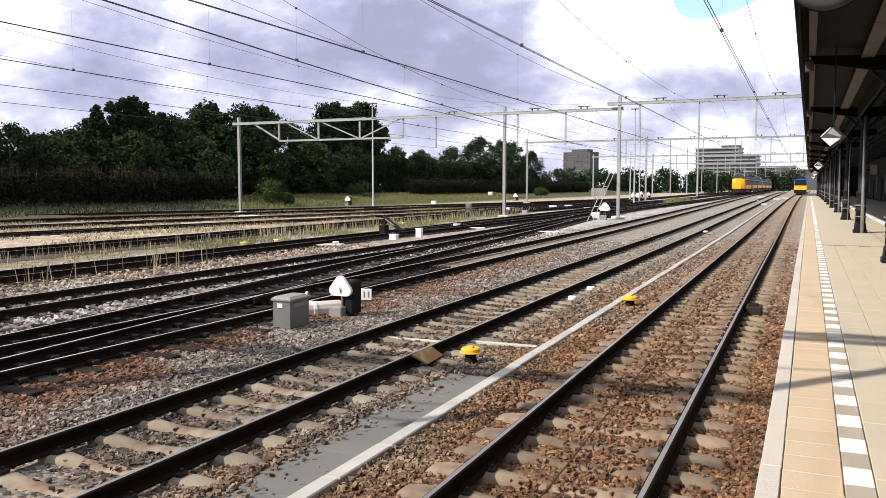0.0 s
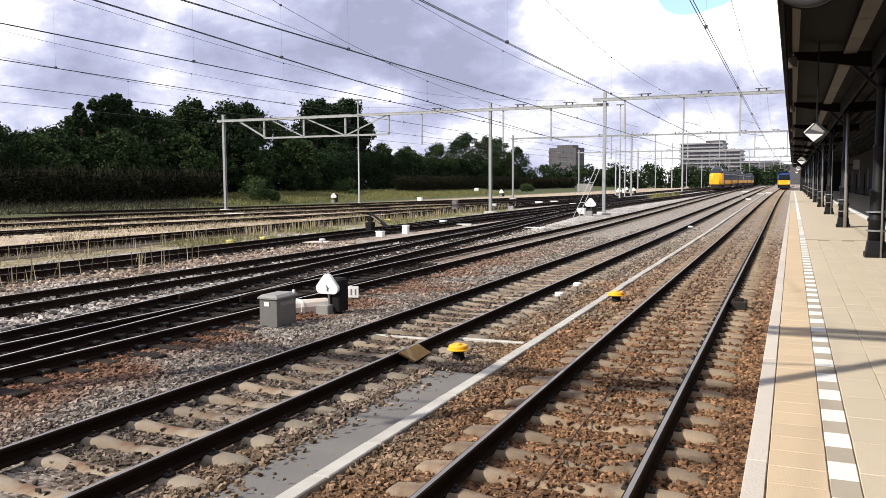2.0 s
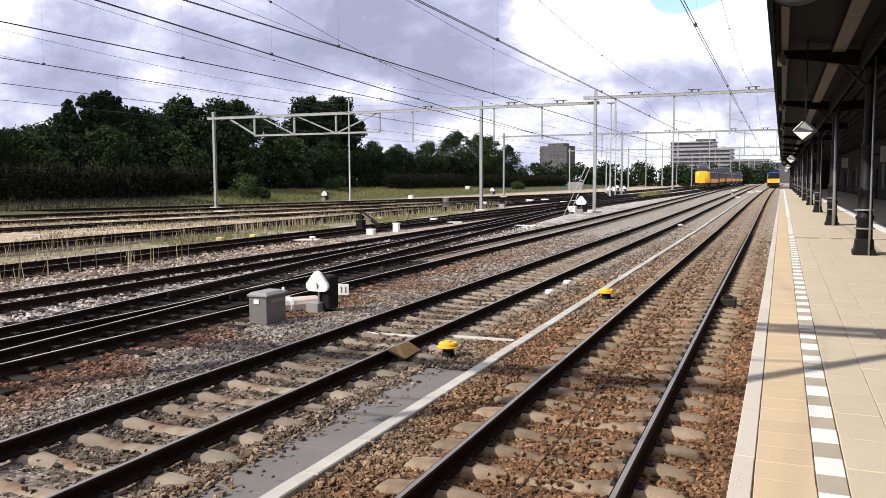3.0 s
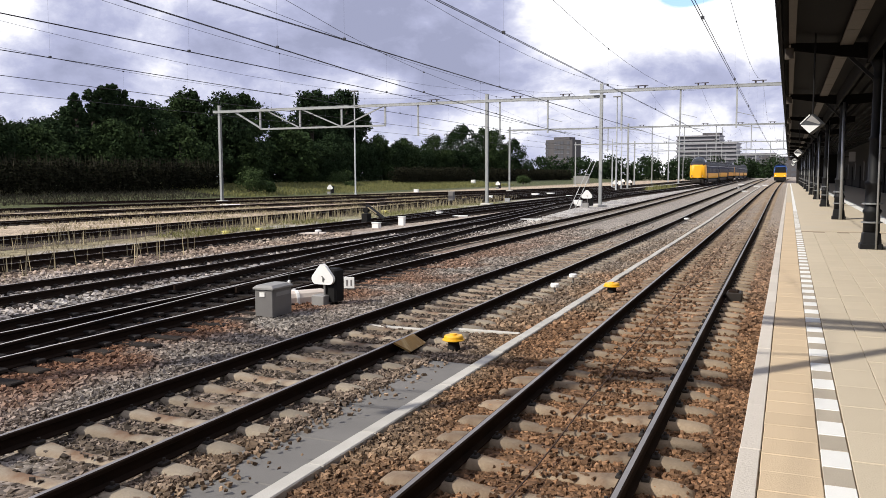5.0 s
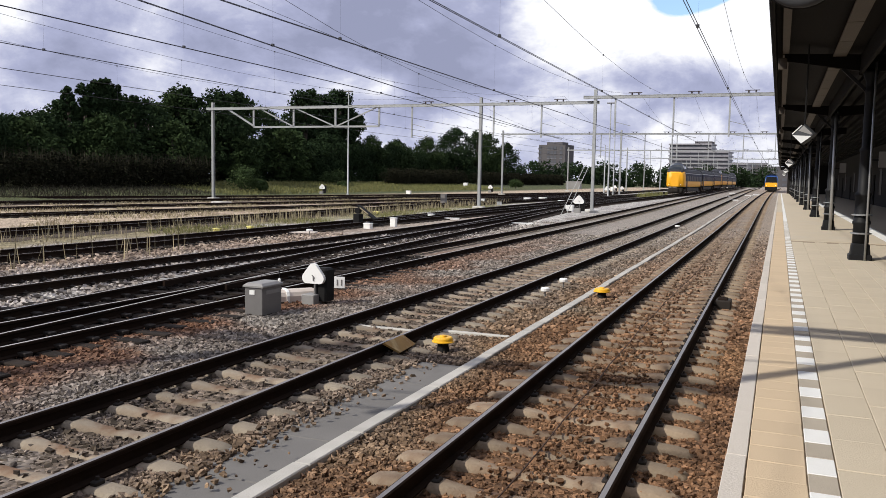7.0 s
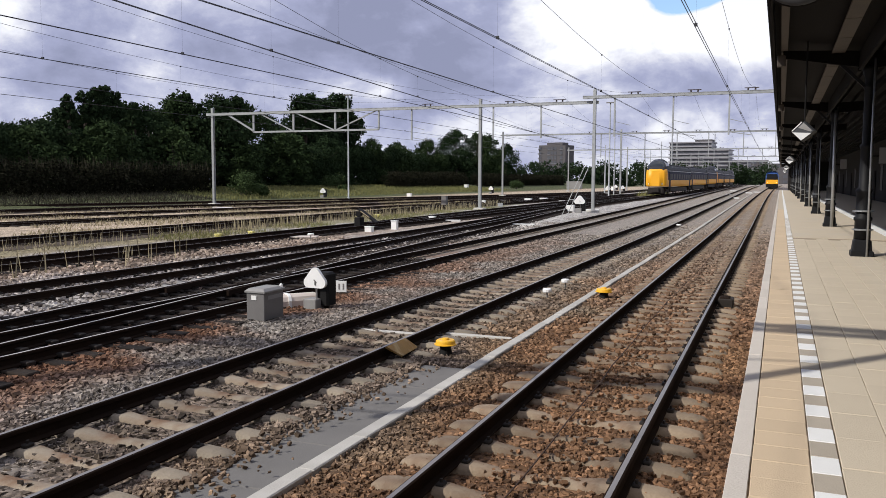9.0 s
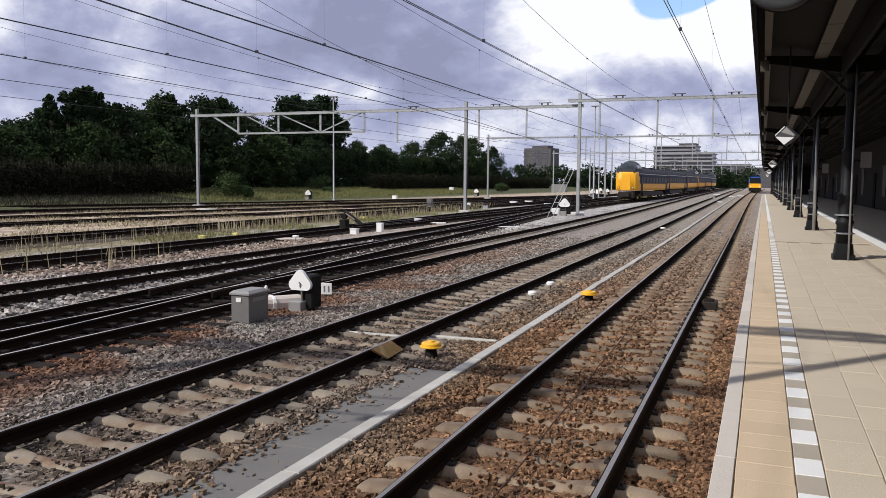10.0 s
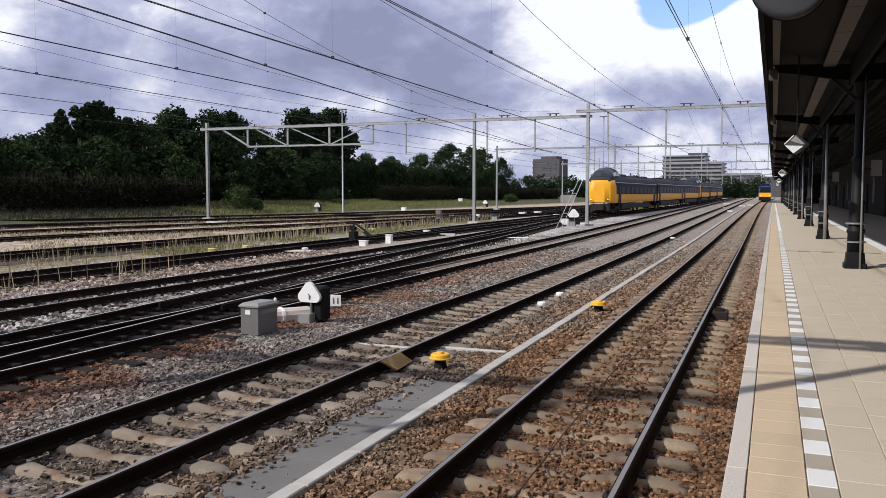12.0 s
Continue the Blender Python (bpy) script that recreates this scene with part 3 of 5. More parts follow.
def track(key, label, y0, y1, near, timber=False, bright=True, pitch=0.6, dz=0.0, step=4.0, skip=None, sunk=0.0):
    """A track of two rails; sleepers up to near are pieces of their own, the rest one part."""
    line = LINES[key]
    top = tagged(new("railway_track"), label, "railway track", "tracks of the yard", "structure")
    for side in (-0.7535, 0.7535):
        part("rail", rail_shape(line, side, y0, y1, dz, step), [M["rail"], M["railtop_bright" if key in ("three", "cross") else "railtop" if bright else "railtop_dull"]], top, "worn steel rail with dark rusty flanks")
    rest, fast, rng = Shape(), Shape(), random.Random(len(key) * 7 + int(y1))
    base = TIMBER if timber else STAINED if key == "one" else SLEEPER
    y = y0 + 0.3
    while y < y1:
        if not (skip and skip[0] < y < skip[1]):
            turn = rng.uniform(-0.012, 0.012)
            x, z = line(y) + rng.uniform(-0.03, 0.03), dz + rng.uniform(-0.012, 0.006)
            if y < 0 or y > near:
                place_mesh(rest, base, x, y, turn, (sunk if y > 0 else 0.0) + rise(line(y), y))
            else:
                ob = part("sleeper", base, None, top)
                ob.matrix_basis = pose(x, y, z + min(max((y - 20) / 22, 0), 1) * sunk + rise(x, y), 0, 0, math.degrees(turn))
            if 0 < y < 40:
                place_mesh(fast, CLIP, line(y), y, 0)
        y += pitch
    tagged(part("far_sleepers", rest, base.materials[0], top), kind="stuff")
    if fast.v:
        tagged(part("rail_fastenings", fast, M["iron"], top), kind="stuff")


track("one", "platform track with worn rails on brown-stained concrete sleepers", -20, 330, 70, sunk=-0.03)
track("two", "main track with dark rails on pale concrete sleepers", -20, 330, 46, sunk=-0.055)
track("three", "through track with rails on ballast-covered sleepers", -20, 330, 0, sunk=-0.055, skip=(4.5, 21))
track("cross", "crossover track of curved turnout rails on timber sleepers", -10, 64, 0, True, dz=-0.004, step=2.0, skip=(-20, 17))
track("four", "curving track used by the arriving yellow train", -20, 430, 0, True, step=3.0, sunk=-0.03)
track("five", "siding track with rusty rails beside weeds", -20, 300, 0, True, False)
track("six", "overgrown siding track behind tall dead stalks", -20, 300, 0, True, True)
track("seven", "disused siding track in dry grass", 20, 300, 0, True, False)
track("nine", "half-buried disused track in bleached grass", 20, 300, 0, True, False, dz=-0.05)
track("ten", "buried siding track under straw and weeds", 20, 200, 0, True, False, dz=-0.06)
track("link", "ladder track joining a siding to the curving track", 40, 104, 0, True, True, dz=-0.004)
track("ladder", "ladder track between two sidings up the yard", 64, 146, 0, True, False, dz=-0.004)
track("eight", "outermost siding track below the hedge", 20, 300, 0, True, False)


def dark_bed(key, x0, x1, y0, y1, seed):
    """A bed of dark ballast that follows a siding, with a ragged edge."""
    s, line, r = Shape(), LINES[key], random.Random(seed)
    y, last = y0, None
    while y <= y1:
        row = [(line(y) + x0 + r.uniform(-0.35, 0.35), y), (line(y) + x1 + r.uniform(-0.3, 0.3), y)]
        if last:
            s.face([(x, q, GROUND + h + rise(x, q)) for (x, q), h in ((last[0], 0.012), (last[1], 0.012), (row[1], 0.012), (row[0], 0.012))])
        last = row
        y += 0.8
    tagged(new("track_bed", s.mesh("track_bed", M["dark_bed"])), "dark ballast bed along a siding", "track bed", kind="structure")


dark_bed("six", -1.6, 2.6, -5, 36, 1)
dark_bed("six", -1.4, 2.2, 36, 90, 2)
dark_bed("seven", -2.4, 2.4, 22, 150, 3)
dark_bed("eight", -1.6, 1.6, 30, 150, 4)
dark_bed("five", -1.3, 1.5, -5, 140, 5)
dark_bed("four", -1.4, 1.5, 34, 150, 6)
dark_bed("ladder", -1.3, 1.4, 66, 146, 7)


def turnout():
    """Check rails, closure bars and slide chairs of the near turnout."""
    top = tagged(new("turnout"), "near turnout with check rails and iron slide chairs", "railway turnout", kind="structure")
    for x0, y0, x1, y1 in ((-9.62, 12.5, -9.62, 18.5), (-12.2, 14, -12.95, 20.5), (-11.12, 14.5, -11.25, 17.5), (-10.72, 14.2, -10.9, 16.2)):
        part("check_rail", Shape().beam((x0, y0, -0.055), (x1, y1, -0.055), 0.05, 0.11), M["rail"], top)
    rng = random.Random(4)
    for i in range(26):
        y = 5 + i * 0.6
        s = Shape()
        for x in (-10.95, -9.45, LINES["cross"](y) - 0.7535, LINES["cross"](y) + 0.7535):
            s.box(x - 0.17, x + 0.17, y - 0.07, y + 0.07, -0.17, -0.12, 0, 0.012)
        part("slide_chair", s, M["iron"], top)
        b = Shape()
        b.box(-13.2 + rng.uniform(-0.1, 0.1), -8.75 + rng.uniform(-0.25, 0.15), y + 0.19, y + 0.42, -0.33, -0.172, 0, 0.015)
        part("long_sleeper", b, M["timber"], top)
    for i in range(9):
        y = 14.2 + i * 0.6
        x = LINES["cross"](y)
        part("stretcher_plate", Shape().box(x - 1.3, x - 0.84, y - 0.04, y + 0.07, -0.17, -0.07, 0, 0.01), M["grey_lid"], top)


turnout()


# ---- path, cable duct and platform ----
def duct():
    top = tagged(new("cable_duct"), "pale concrete cable duct with flat covers between two tracks", "cable duct", kind="structure")
    rng = random.Random(8)
    for i in range(160):
        y = 2 + i
        me = Shape().box(-0.085, 0.085, 0.003, 0.997, -0.30, -0.165, 0, 0.012).mesh("duct_cover", M["duct"]) if i == 0 else me
        ob = part("duct_cover", me, None, top)
        ob.matrix_basis = pose(-3.735 + 0.6 * max(0, (y - 60) / 145) ** 2, y, rng.uniform(-0.012, 0.004) + rise(-4, y), 0, 0, rng.uniform(-0.25, 0.25))
    walk_way = tagged(new("walkway"), "grey concrete walkway slab strewn with stones beside the duct", "walkway", kind="structure")
    for i in range(8):
        part("slab", Shape().box(-4.62, -3.825, 0.8 + i * 1.18, 0.8 + i * 1.18 + 1.172, -0.3, -0.198, 0, 0.01), M["path"], walk_way)


duct()


def track_cable():
    s, pts = Shape(), []
    for i in range(60):
        y = 1 + i * 0.9
        pts.append((-1.93 + 0.05 * math.sin(y * 0.31) + 0.012 * math.sin(y * 2.1), y, -0.128 + 0.006 * math.sin(y * 3)))
    for a, b in zip(pts, pts[1:]):
        s.tube(a, b, 0.008, sides=6)
    top = thing("track_cable", (0, 0, 0), "thin rusty cable lying along the middle of the platform track", "cable")
    part("sheath", s, M["rust_cable"], top)


track_cable()


def platform():
    top = tagged(new("platform"), "station platform paved in sand-coloured pavers with a white dashed edge line", "platform", kind="structure")
    part("core", Shape().box(-0.12, 9.0, -30, 152, -0.6, PLAT - 0.014), M["joint"], top)
    part("face_wall", Shape().box(-0.15, -0.125, -30, 152, -0.6, PLAT - 0.13), M["coping"], top)
    rng = random.Random(5)

    def run(name, x0, x1, length, y0, y1, material, lift=0.0, gap=0.0025, shift=0.0, twist=0.0):
        me = Shape().box(x0 + gap, x1 - gap, gap, length - gap, -0.07, 0, 0, 0.004).mesh(name, material)
        y = y0 + shift
        while y < y1:
            ob = part(name, me, None, top)
            ob.matrix_basis = pose(rng.uniform(-1, 1) * 0.002, y, PLAT + lift + rng.uniform(-0.0025, 0.0015), rng.uniform(-0.12, 0.12) * twist, 0, 0)
            y += length

    run("coping_stone", -0.17, -0.05, 1.0, 2, 90, M["coping"], 0.004)
    run("edge_paver", -0.048, 0.265, 0.3, 2.86, 50, M["paver_warm"], gap=0.0015, twist=0.3)
    white = Shape().box(0.270, 0.420, 0.004, 0.296, -0.07, 0, 0, 0.003).mesh("white_tile", M["white_tile"])
    grey = Shape().box(0.270, 0.420, 0.004, 0.296, -0.07, 0, 0, 0.003).mesh("grey_tile", M["grey_tile"])
    for i in range(60):
        y = 2.46 + i * 0.6
        ob = part("white_tile", white, None, top)
        ob.matrix_basis = pose(0, y, PLAT + rng.uniform(-0.001, 0.002))
        ob = part("grey_tile", grey, None, top)
        ob.matrix_basis = pose(0, y + 0.3, PLAT + rng.uniform(-0.003, 0.001))
    for r in range(8):
        run("paver", 0.426 + r * 0.3, 0.426 + r * 0.3 + 0.3, 0.6, 2.6, 24.4, M["paver"], shift=(r % 2) * 0.3 + (r % 3) * 0.07, twist=0.5)
    # the rest of the paving
    s = Shape()
    s.box(2.832, 2.952, 2.6, 25.29, PLAT - 0.08, PLAT - 0.001, 0)
    s.box(-0.165, -0.055, 90.0, 152, PLAT - 0.08, PLAT, 1)
    s.box(-0.165, -0.055, -30, 1.99, PLAT - 0.08, PLAT, 1)
    s.box(-0.045, 0.262, 50.2, 152, PLAT - 0.08, PLAT - 0.001, 0)
    s.box(-0.045, 0.262, -30, 2.85, PLAT - 0.08, PLAT - 0.001, 0)
    s.box(0.272, 0.418, 38.5, 152, PLAT - 0.08, PLAT - 0.001, 2)
    s.box(0.426, 2.95, 25.3, 152, PLAT - 0.08, PLAT - 0.001, 0)
    s.box(0.426, 2.95, -30, 2.58, PLAT - 0.08, PLAT - 0.001, 0)
    s.box(2.96, 3.36, -30, 152, PLAT - 0.08, PLAT + 0.001, 2)
    s.box(3.37, 9.0, -30, 152, PLAT - 0.08, PLAT - 0.001, 0)
    part("far_paving", s, [M["paver"], M["coping"], M["white_tile"]], top)


BAYS = [19.7 + 12.4 * i for i in range(-3, 13)]     # the column line


def column_model():
    top = thing("canopy_column", (1.72, BAYS[0], PLAT), "black-painted cast-iron canopy column on a stepped plinth", "column", "canopy columns")
    s = Shape()
    s.box(-0.225, 0.225, -0.225, 0.225, 0, 0.12, 0, 0.02)
    s.box(-0.195, 0.195, -0.195, 0.195, 0.12, 0.36, 0, 0.03, 0.9)
    part("plinth", s, M["column"], top)
    s = Shape()
    s.turned([(r * 0.8, z) for r, z in [(0.21, 0.36), (0.20, 0.75), (0.23, 0.78), (0.23, 0.83), (0.19, 0.86), (0.185, 1.35), (0.215, 1.38), (0.215, 1.43), (0.145, 1.47),
              (0.135, 2.3), (0.16, 2.33), (0.16, 2.38), (0.115, 2.42), (0.105, 3.55), (0.13, 3.58), (0.13, 3.63), (0.105, 3.66), (0.11, 3.8), (0.19, 3.98), (0.19, 4.04)]], sides=12)
    part("shaft", s, M["column"], top, smooth=True)
    for k in (0.55, 0.95):
        part("clamp_ring", Shape().turned([(0.175, k), (0.21, k + 0.008), (0.21, k + 0.032), (0.175, k + 0.04)]), M["pipe"], top)
    s = Shape()
    s.beam((0, 0, 3.55), (-0.55, 0, 4.1), 0.06, 0.07)
    s.beam((0, 0, 3.55), (0.55, 0, 4.1), 0.06, 0.07)
    part("brace", s, M["column"], top)
    s = Shape()
    s.loft([[(x, y, z + dz) for y, dz in ((-0.07, -h), (0.07, -h), (0.07, 0), (-0.07, 0))] for x, z, h in ((-1.72, 4.45, 0.16), (-0.6, 4.40, 0.3), (0, 4.36, 0.36), (1.2, 4.4, 0.3))])
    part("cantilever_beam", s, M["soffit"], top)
    s = Shape().box(-1.84, -1.66, -0.09, 0.09, 4.12, 4.36, 0, 0.02)
    part("bracket_end", s, M["girder"], top)
    s = Shape().tube((0.08, -0.245, 0), (0.08, -0.19, 4.2), 0.022, sides=8)
    part("downpipe", s, M["pipe"], top, "pale galvanised downpipe", True)
    return top


def canopy():
    first = column_model()
    for i, y in enumerate(BAYS[1:]):
        ob = copy_thing(first, pose(1.72, y, PLAT))
        if i % 2:
            part("rainwater_pipe", Shape().tube((0.04, -0.285, 0), (0.04, -0.21, 4.1), 0.055, sides=10), M["pipe"], ob, "thick pale rainwater pipe", True)
    top = tagged(new("canopy_roof"), "brown timber platform canopy on cantilever beams, its shade put into near-black colour", "canopy", kind="structure")
    y0, y1, s = -24, 150, Shape()
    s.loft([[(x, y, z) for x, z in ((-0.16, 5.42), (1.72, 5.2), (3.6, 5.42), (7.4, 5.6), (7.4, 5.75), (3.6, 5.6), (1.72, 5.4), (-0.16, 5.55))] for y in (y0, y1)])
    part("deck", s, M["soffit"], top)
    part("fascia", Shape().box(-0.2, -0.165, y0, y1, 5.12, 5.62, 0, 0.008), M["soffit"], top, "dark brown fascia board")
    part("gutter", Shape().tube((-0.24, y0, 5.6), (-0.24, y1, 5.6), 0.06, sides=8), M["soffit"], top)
    for i in range(len(BAYS) - 1):
        a, b = BAYS[i] + 0.1, BAYS[i + 1] - 0.1
        part("edge_plank", Shape().box(-0.04, 0.09, a, b, 5.2, 5.26, 0, 0.006), M["girder"], top, "buff edge plank")
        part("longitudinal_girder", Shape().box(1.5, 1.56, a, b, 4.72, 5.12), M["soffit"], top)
        for k in range(6):
            c, d = a + (b - a) * k / 6, a + (b - a) * (k + 1) / 6
            part("ceiling_plank", Shape().box(0.96, 1.22, c + 0.015, d - 0.015, 5.1, 5.14, 0, 0.006), M["girder"], top, "buff ceiling plank")
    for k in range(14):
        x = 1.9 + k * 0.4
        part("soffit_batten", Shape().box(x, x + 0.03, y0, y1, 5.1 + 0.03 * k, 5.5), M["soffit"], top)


def station_wall():
    top = tagged(new("wall_station"), "brick station wall with tall doors under the canopy, shade put into its colour", "wall", kind="structure")
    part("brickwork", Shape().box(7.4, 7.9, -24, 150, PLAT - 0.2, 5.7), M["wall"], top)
    for i in range(14):
        y = -15 + 12.4 * i
        part("window_pane", Shape().box(7.37, 7.395, y, y + 1.6, PLAT + 0.9, PLAT + 2.8), M["dull_glass"], top)
        part("window_frame", Shape().box(7.33, 7.365, y - 0.1, y + 1.7, PLAT + 2.8, PLAT + 2.95, 0, 0.01), M["girder"], top)
        part("door_leaf", Shape().box(7.34, 7.39, y + 5, y + 6.2, PLAT, PLAT + 2.5, 0, 0.01), M["soffit"], top)
    # Added panel that blocks the bright sky past the canopy's far end.
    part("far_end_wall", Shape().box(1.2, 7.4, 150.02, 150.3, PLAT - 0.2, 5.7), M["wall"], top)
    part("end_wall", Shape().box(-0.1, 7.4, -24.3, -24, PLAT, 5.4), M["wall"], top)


canopy()
station_wall()

# ---- overhead line ----
PORTALS = [-60, 2, 64, 122, 180, 240, 300]
WIRED = ["one", "two", "three", "four", "five", "six"]


def insulator(s, x, y, z, slot=0):
    s.turned([(0.03, z), (0.07, z + 0.02), (0.07, z + 0.05), (0.035, z + 0.07), (0.07, z + 0.09), (0.07, z + 0.12), (0.03, z + 0.16)], x, y, 8, slot)


def mast(parent, x, y, z):
    """An H-section steel mast on a concrete foot, with stiffening plates."""
    s = Shape()
    s.box(x - 0.115, x + 0.115, y - 0.13, y - 0.105, -0.2, z)
    s.box(x - 0.115, x + 0.115, y + 0.105, y + 0.13, -0.2, z)
    s.box(x - 0.02, x + 0.02, y - 0.105, y + 0.105, -0.2, z)
    for k in range(9):
        s.box(x - 0.11, x + 0.11, y - 0.104, y + 0.104, 0.5 + k * 0.9, 0.52 + k * 0.9)
    ob = part("mast", s, M["galv"], parent)
    part("foot", Shape().box(x - 0.45, x + 0.45, y - 0.45, y + 0.45, -0.4, 0.02, 0, 0.05), M["duct"], ob)
    return ob


def portal(y, masts, x0, x1, z, truss=None):
    top = tagged(thing("catenary_portal", (0, 0, 0), "galvanised steel catenary portal spanning the tracks", "catenary portal", "catenary portals"))
    for x in masts:
        mast(top, x, y, z + 0.6)
    s = Shape()
    for dy in (-0.16, 0.16):
        s.box(x0, x1, y + dy - 0.03, y + dy + 0.03, z - 0.11, z - 0.08)
        s.box(x0, x1, y + dy - 0.03, y + dy + 0.03, z + 0.08, z + 0.11)
        s.box(x0, x1, y + dy - 0.01, y + dy + 0.01, z - 0.08, z + 0.08)
    k = x0
    while k < x1 - 1:
        s.beam((k, y - 0.15, z + 0.12), (k + 0.9, y + 0.15, z + 0.12), 0.05, 0.02)
        k += 0.9
    part("beam", s, M["galv"], top)
    if truss:
        a, b, drop, s = truss[0], truss[1], 1.75, Shape()
        s.beam((a + 4.6, y, z - drop), (b, y, z - drop), 0.14, 0.16)
        s.beam((a + 1.6, y, z), (a + 4.8, y, z - drop), 0.13, 0.14)
        n = 3
        w = (b - a - 4.6) / n
        for i in range(n + 1):
            x = a + 4.6 + w * i
            s.beam((x, y, z), (x, y, z - drop), 0.14, 0.14)
            if i < n:
                p, q = (z, z - drop) if i < n - 1 else (z - drop, z)
                s.beam((x + (0.6 if i == 0 else 0), y, p), (x + w, y, q), 0.1, 0.1)
        part("lattice", s, M["galv"], top)
    for key in WIRED:
        x = LINES[key](min(max(y, -20), 299))
        if x0 - 1 < x < x1 + 1:
            side = 1 if int(y) % 4 else -1
            s = Shape().beam((x + side * 1.5, y, z - 0.1), (x + side * 1.5, y, 5.75), 0.12, 0.12)
            h = part("hanger_post", s, M["galv"], top)
            s = Shape().tube((x + side * 1.45, y, 5.95), (x - side * 0.2, y, 5.7), 0.025, sides=6)
            s.tube((x + side * 1.45, y, 6.9), (x + side * 0.3, y, 6.6), 0.02, sides=6)
            part("registration_arm", s, M["galv"], h)
            s = Shape()
            insulator(s, x - 0.25, y, z + 0.13)
            insulator(s, x + 0.25, y, z + 0.13)
            s.box(x - 0.5, x + 0.5, y - 0.05, y + 0.05, z + 0.28, z + 0.33)
            part("insulator", s, M["insul"], top)
    return top


portal(2, [-13.28, -22.95, -49.8], -50.4, 4.2, 8.6)
portal(64, [-13.28], -14.2, 4.2, 8.82)
portal(64.6, [-22.95, -50.15], -50.8, -13.1, 8.48, (-50.1, -32.4))
portal(122, [-39.6, -21.3], -39.9, 4.2, 9.25)
portal(180, [-30, -43], -43.3, 4.2, 9.0)
portal(240, [-22.3, -35], -35.3, 4.2, 9.0)
portal(300, [-22, -33], -33.3, 4.2, 9.0)


def overhead_line(key, shift, contact, high, sag, span=None):
    """Two contact wires hung from a sagging messenger; shift: metres aside of the track's middle."""
    line, ends = LINES[key], span or PORTALS
    top = tagged(thing("overhead_line", (0, 0, 0), "dark overhead contact wires hung from a sagging messenger", "overhead line", "overhead lines"))
    a, b, c, d = Shape(), Shape(), Shape(), Shape()
    for p, q in zip(ends, ends[1:]):
        n = 16
        pts = []
        for i in range(n + 1):
            u = i / n
            y = p + (q - p) * u
            x = line(min(max(y, -25), 299)) + shift
            pts.append((x, y, contact, high - sag * 4 * u * (1 - u), x))
        for g, h in zip(pts, pts[1:]):
            a.tube((g[0] - 0.025, g[1], g[2]), (h[0] - 0.025, h[1], h[2]), 0.008, sides=5)
            b.tube((g[0] + 0.025, g[1], g[2]), (h[0] + 0.025, h[1], h[2]), 0.008, sides=5)
            c.tube((g[4], g[1], g[3]), (h[4], h[1], h[3]), 0.0065, sides=5)
        for i in range(1, n, 3):
            g = pts[i]
            d.tube((g[0], g[1], g[2]), (g[4], g[1], g[3]), 0.0016, sides=4)
            d.box(g[0] - 0.03, g[0] + 0.03, g[1] - 0.03, g[1] + 0.03, g[2] - 0.015, g[2] + 0.05)
            d.box(g[4] - 0.02, g[4] + 0.02, g[1] - 0.03, g[1] + 0.03, g[3] - 0.03, g[3] + 0.015)
    part("contact_wire", a, M["wire"], top)
    part("contact_wire", b, M["wire"], top)
    part("messenger_wire", c, M["wire"], top)
    tagged(part("droppers", d, M["wire"], top), kind="stuff")


overhead_line("one", 0.23, 5.5, 9.2, 1.82)
overhead_line("two", 0.0, 5.5, 8.7, 1.95)
overhead_line("three", 0.35, 5.62, 9.1, 1.85)
overhead_line("cross", 0.25, 5.55, 8.5, 2.2, [2, 64])
overhead_line("four", 0.45, 5.62, 8.95, 1.88)
overhead_line("five", 0.8, 5.75, 9.2, 1.8)
overhead_line("between", 0.0, 5.75, 9.05, 1.82)
overhead_line("six", 0.0, 5.6, 9.0, 1.9)


def lone_mast(x, y, z, r, label, cap=True):
    top = thing("signal_mast", (x, y, -0.2), label, "mast", "lone masts")
    s = Shape().turned([(r * 1.6, 0), (r * 1.6, 0.3), (r, 0.35), (r * 0.7, z)], sides=10)
    part("pole", s, M["galv"], top, smooth=True)
    if cap:
        part("lamp_head", Shape().box(-0.55, 0.55, -0.25, 0.25, z, z + 0.12, 0, 0.03), M["grey_paint"], top)


lone_mast(-49.4, 90, 12.9, 0.10, "tall slender grey lighting mast in the grass")
lone_mast(-21.1, 112, 13.0, 0.11, "tall galvanised lighting mast among the tracks")
lone_mast(-21.5, 118, 12.5, 0.08, "thin galvanised mast beside a portal", False)
lone_mast(-19.4, 169, 13.2, 0.17, "tall far galvanised mast beside the train's track", False)
lone_mast(-29, 150, 9.0, 0.12, "thin distant mast at the yard throat", False)
lone_mast(-26, 205, 12.0, 0.14, "thin far mast near the hedge", False)


# ---- trains ----
def body_ring(w, zs, y):
    """Cross-section of a coach: skirt, upright side, tumblehome, rounded roof."""
    pts = [(-w * 0.94, zs), (w * 0.94, zs), (w, zs + 0.25), (w, 2.2), (w * 0.985, 2.75), (w * 0.93, 3.25), (w * 0.8, 3.55), (w * 0.5, 3.74), (0, 3.8),
           (-w * 0.5, 3.74), (-w * 0.8, 3.55), (-w * 0.93, 3.25), (-w * 0.985, 2.75), (-w, 2.2), (-w, zs + 0.25)]
    return [(x, y, z) for x, z in pts]


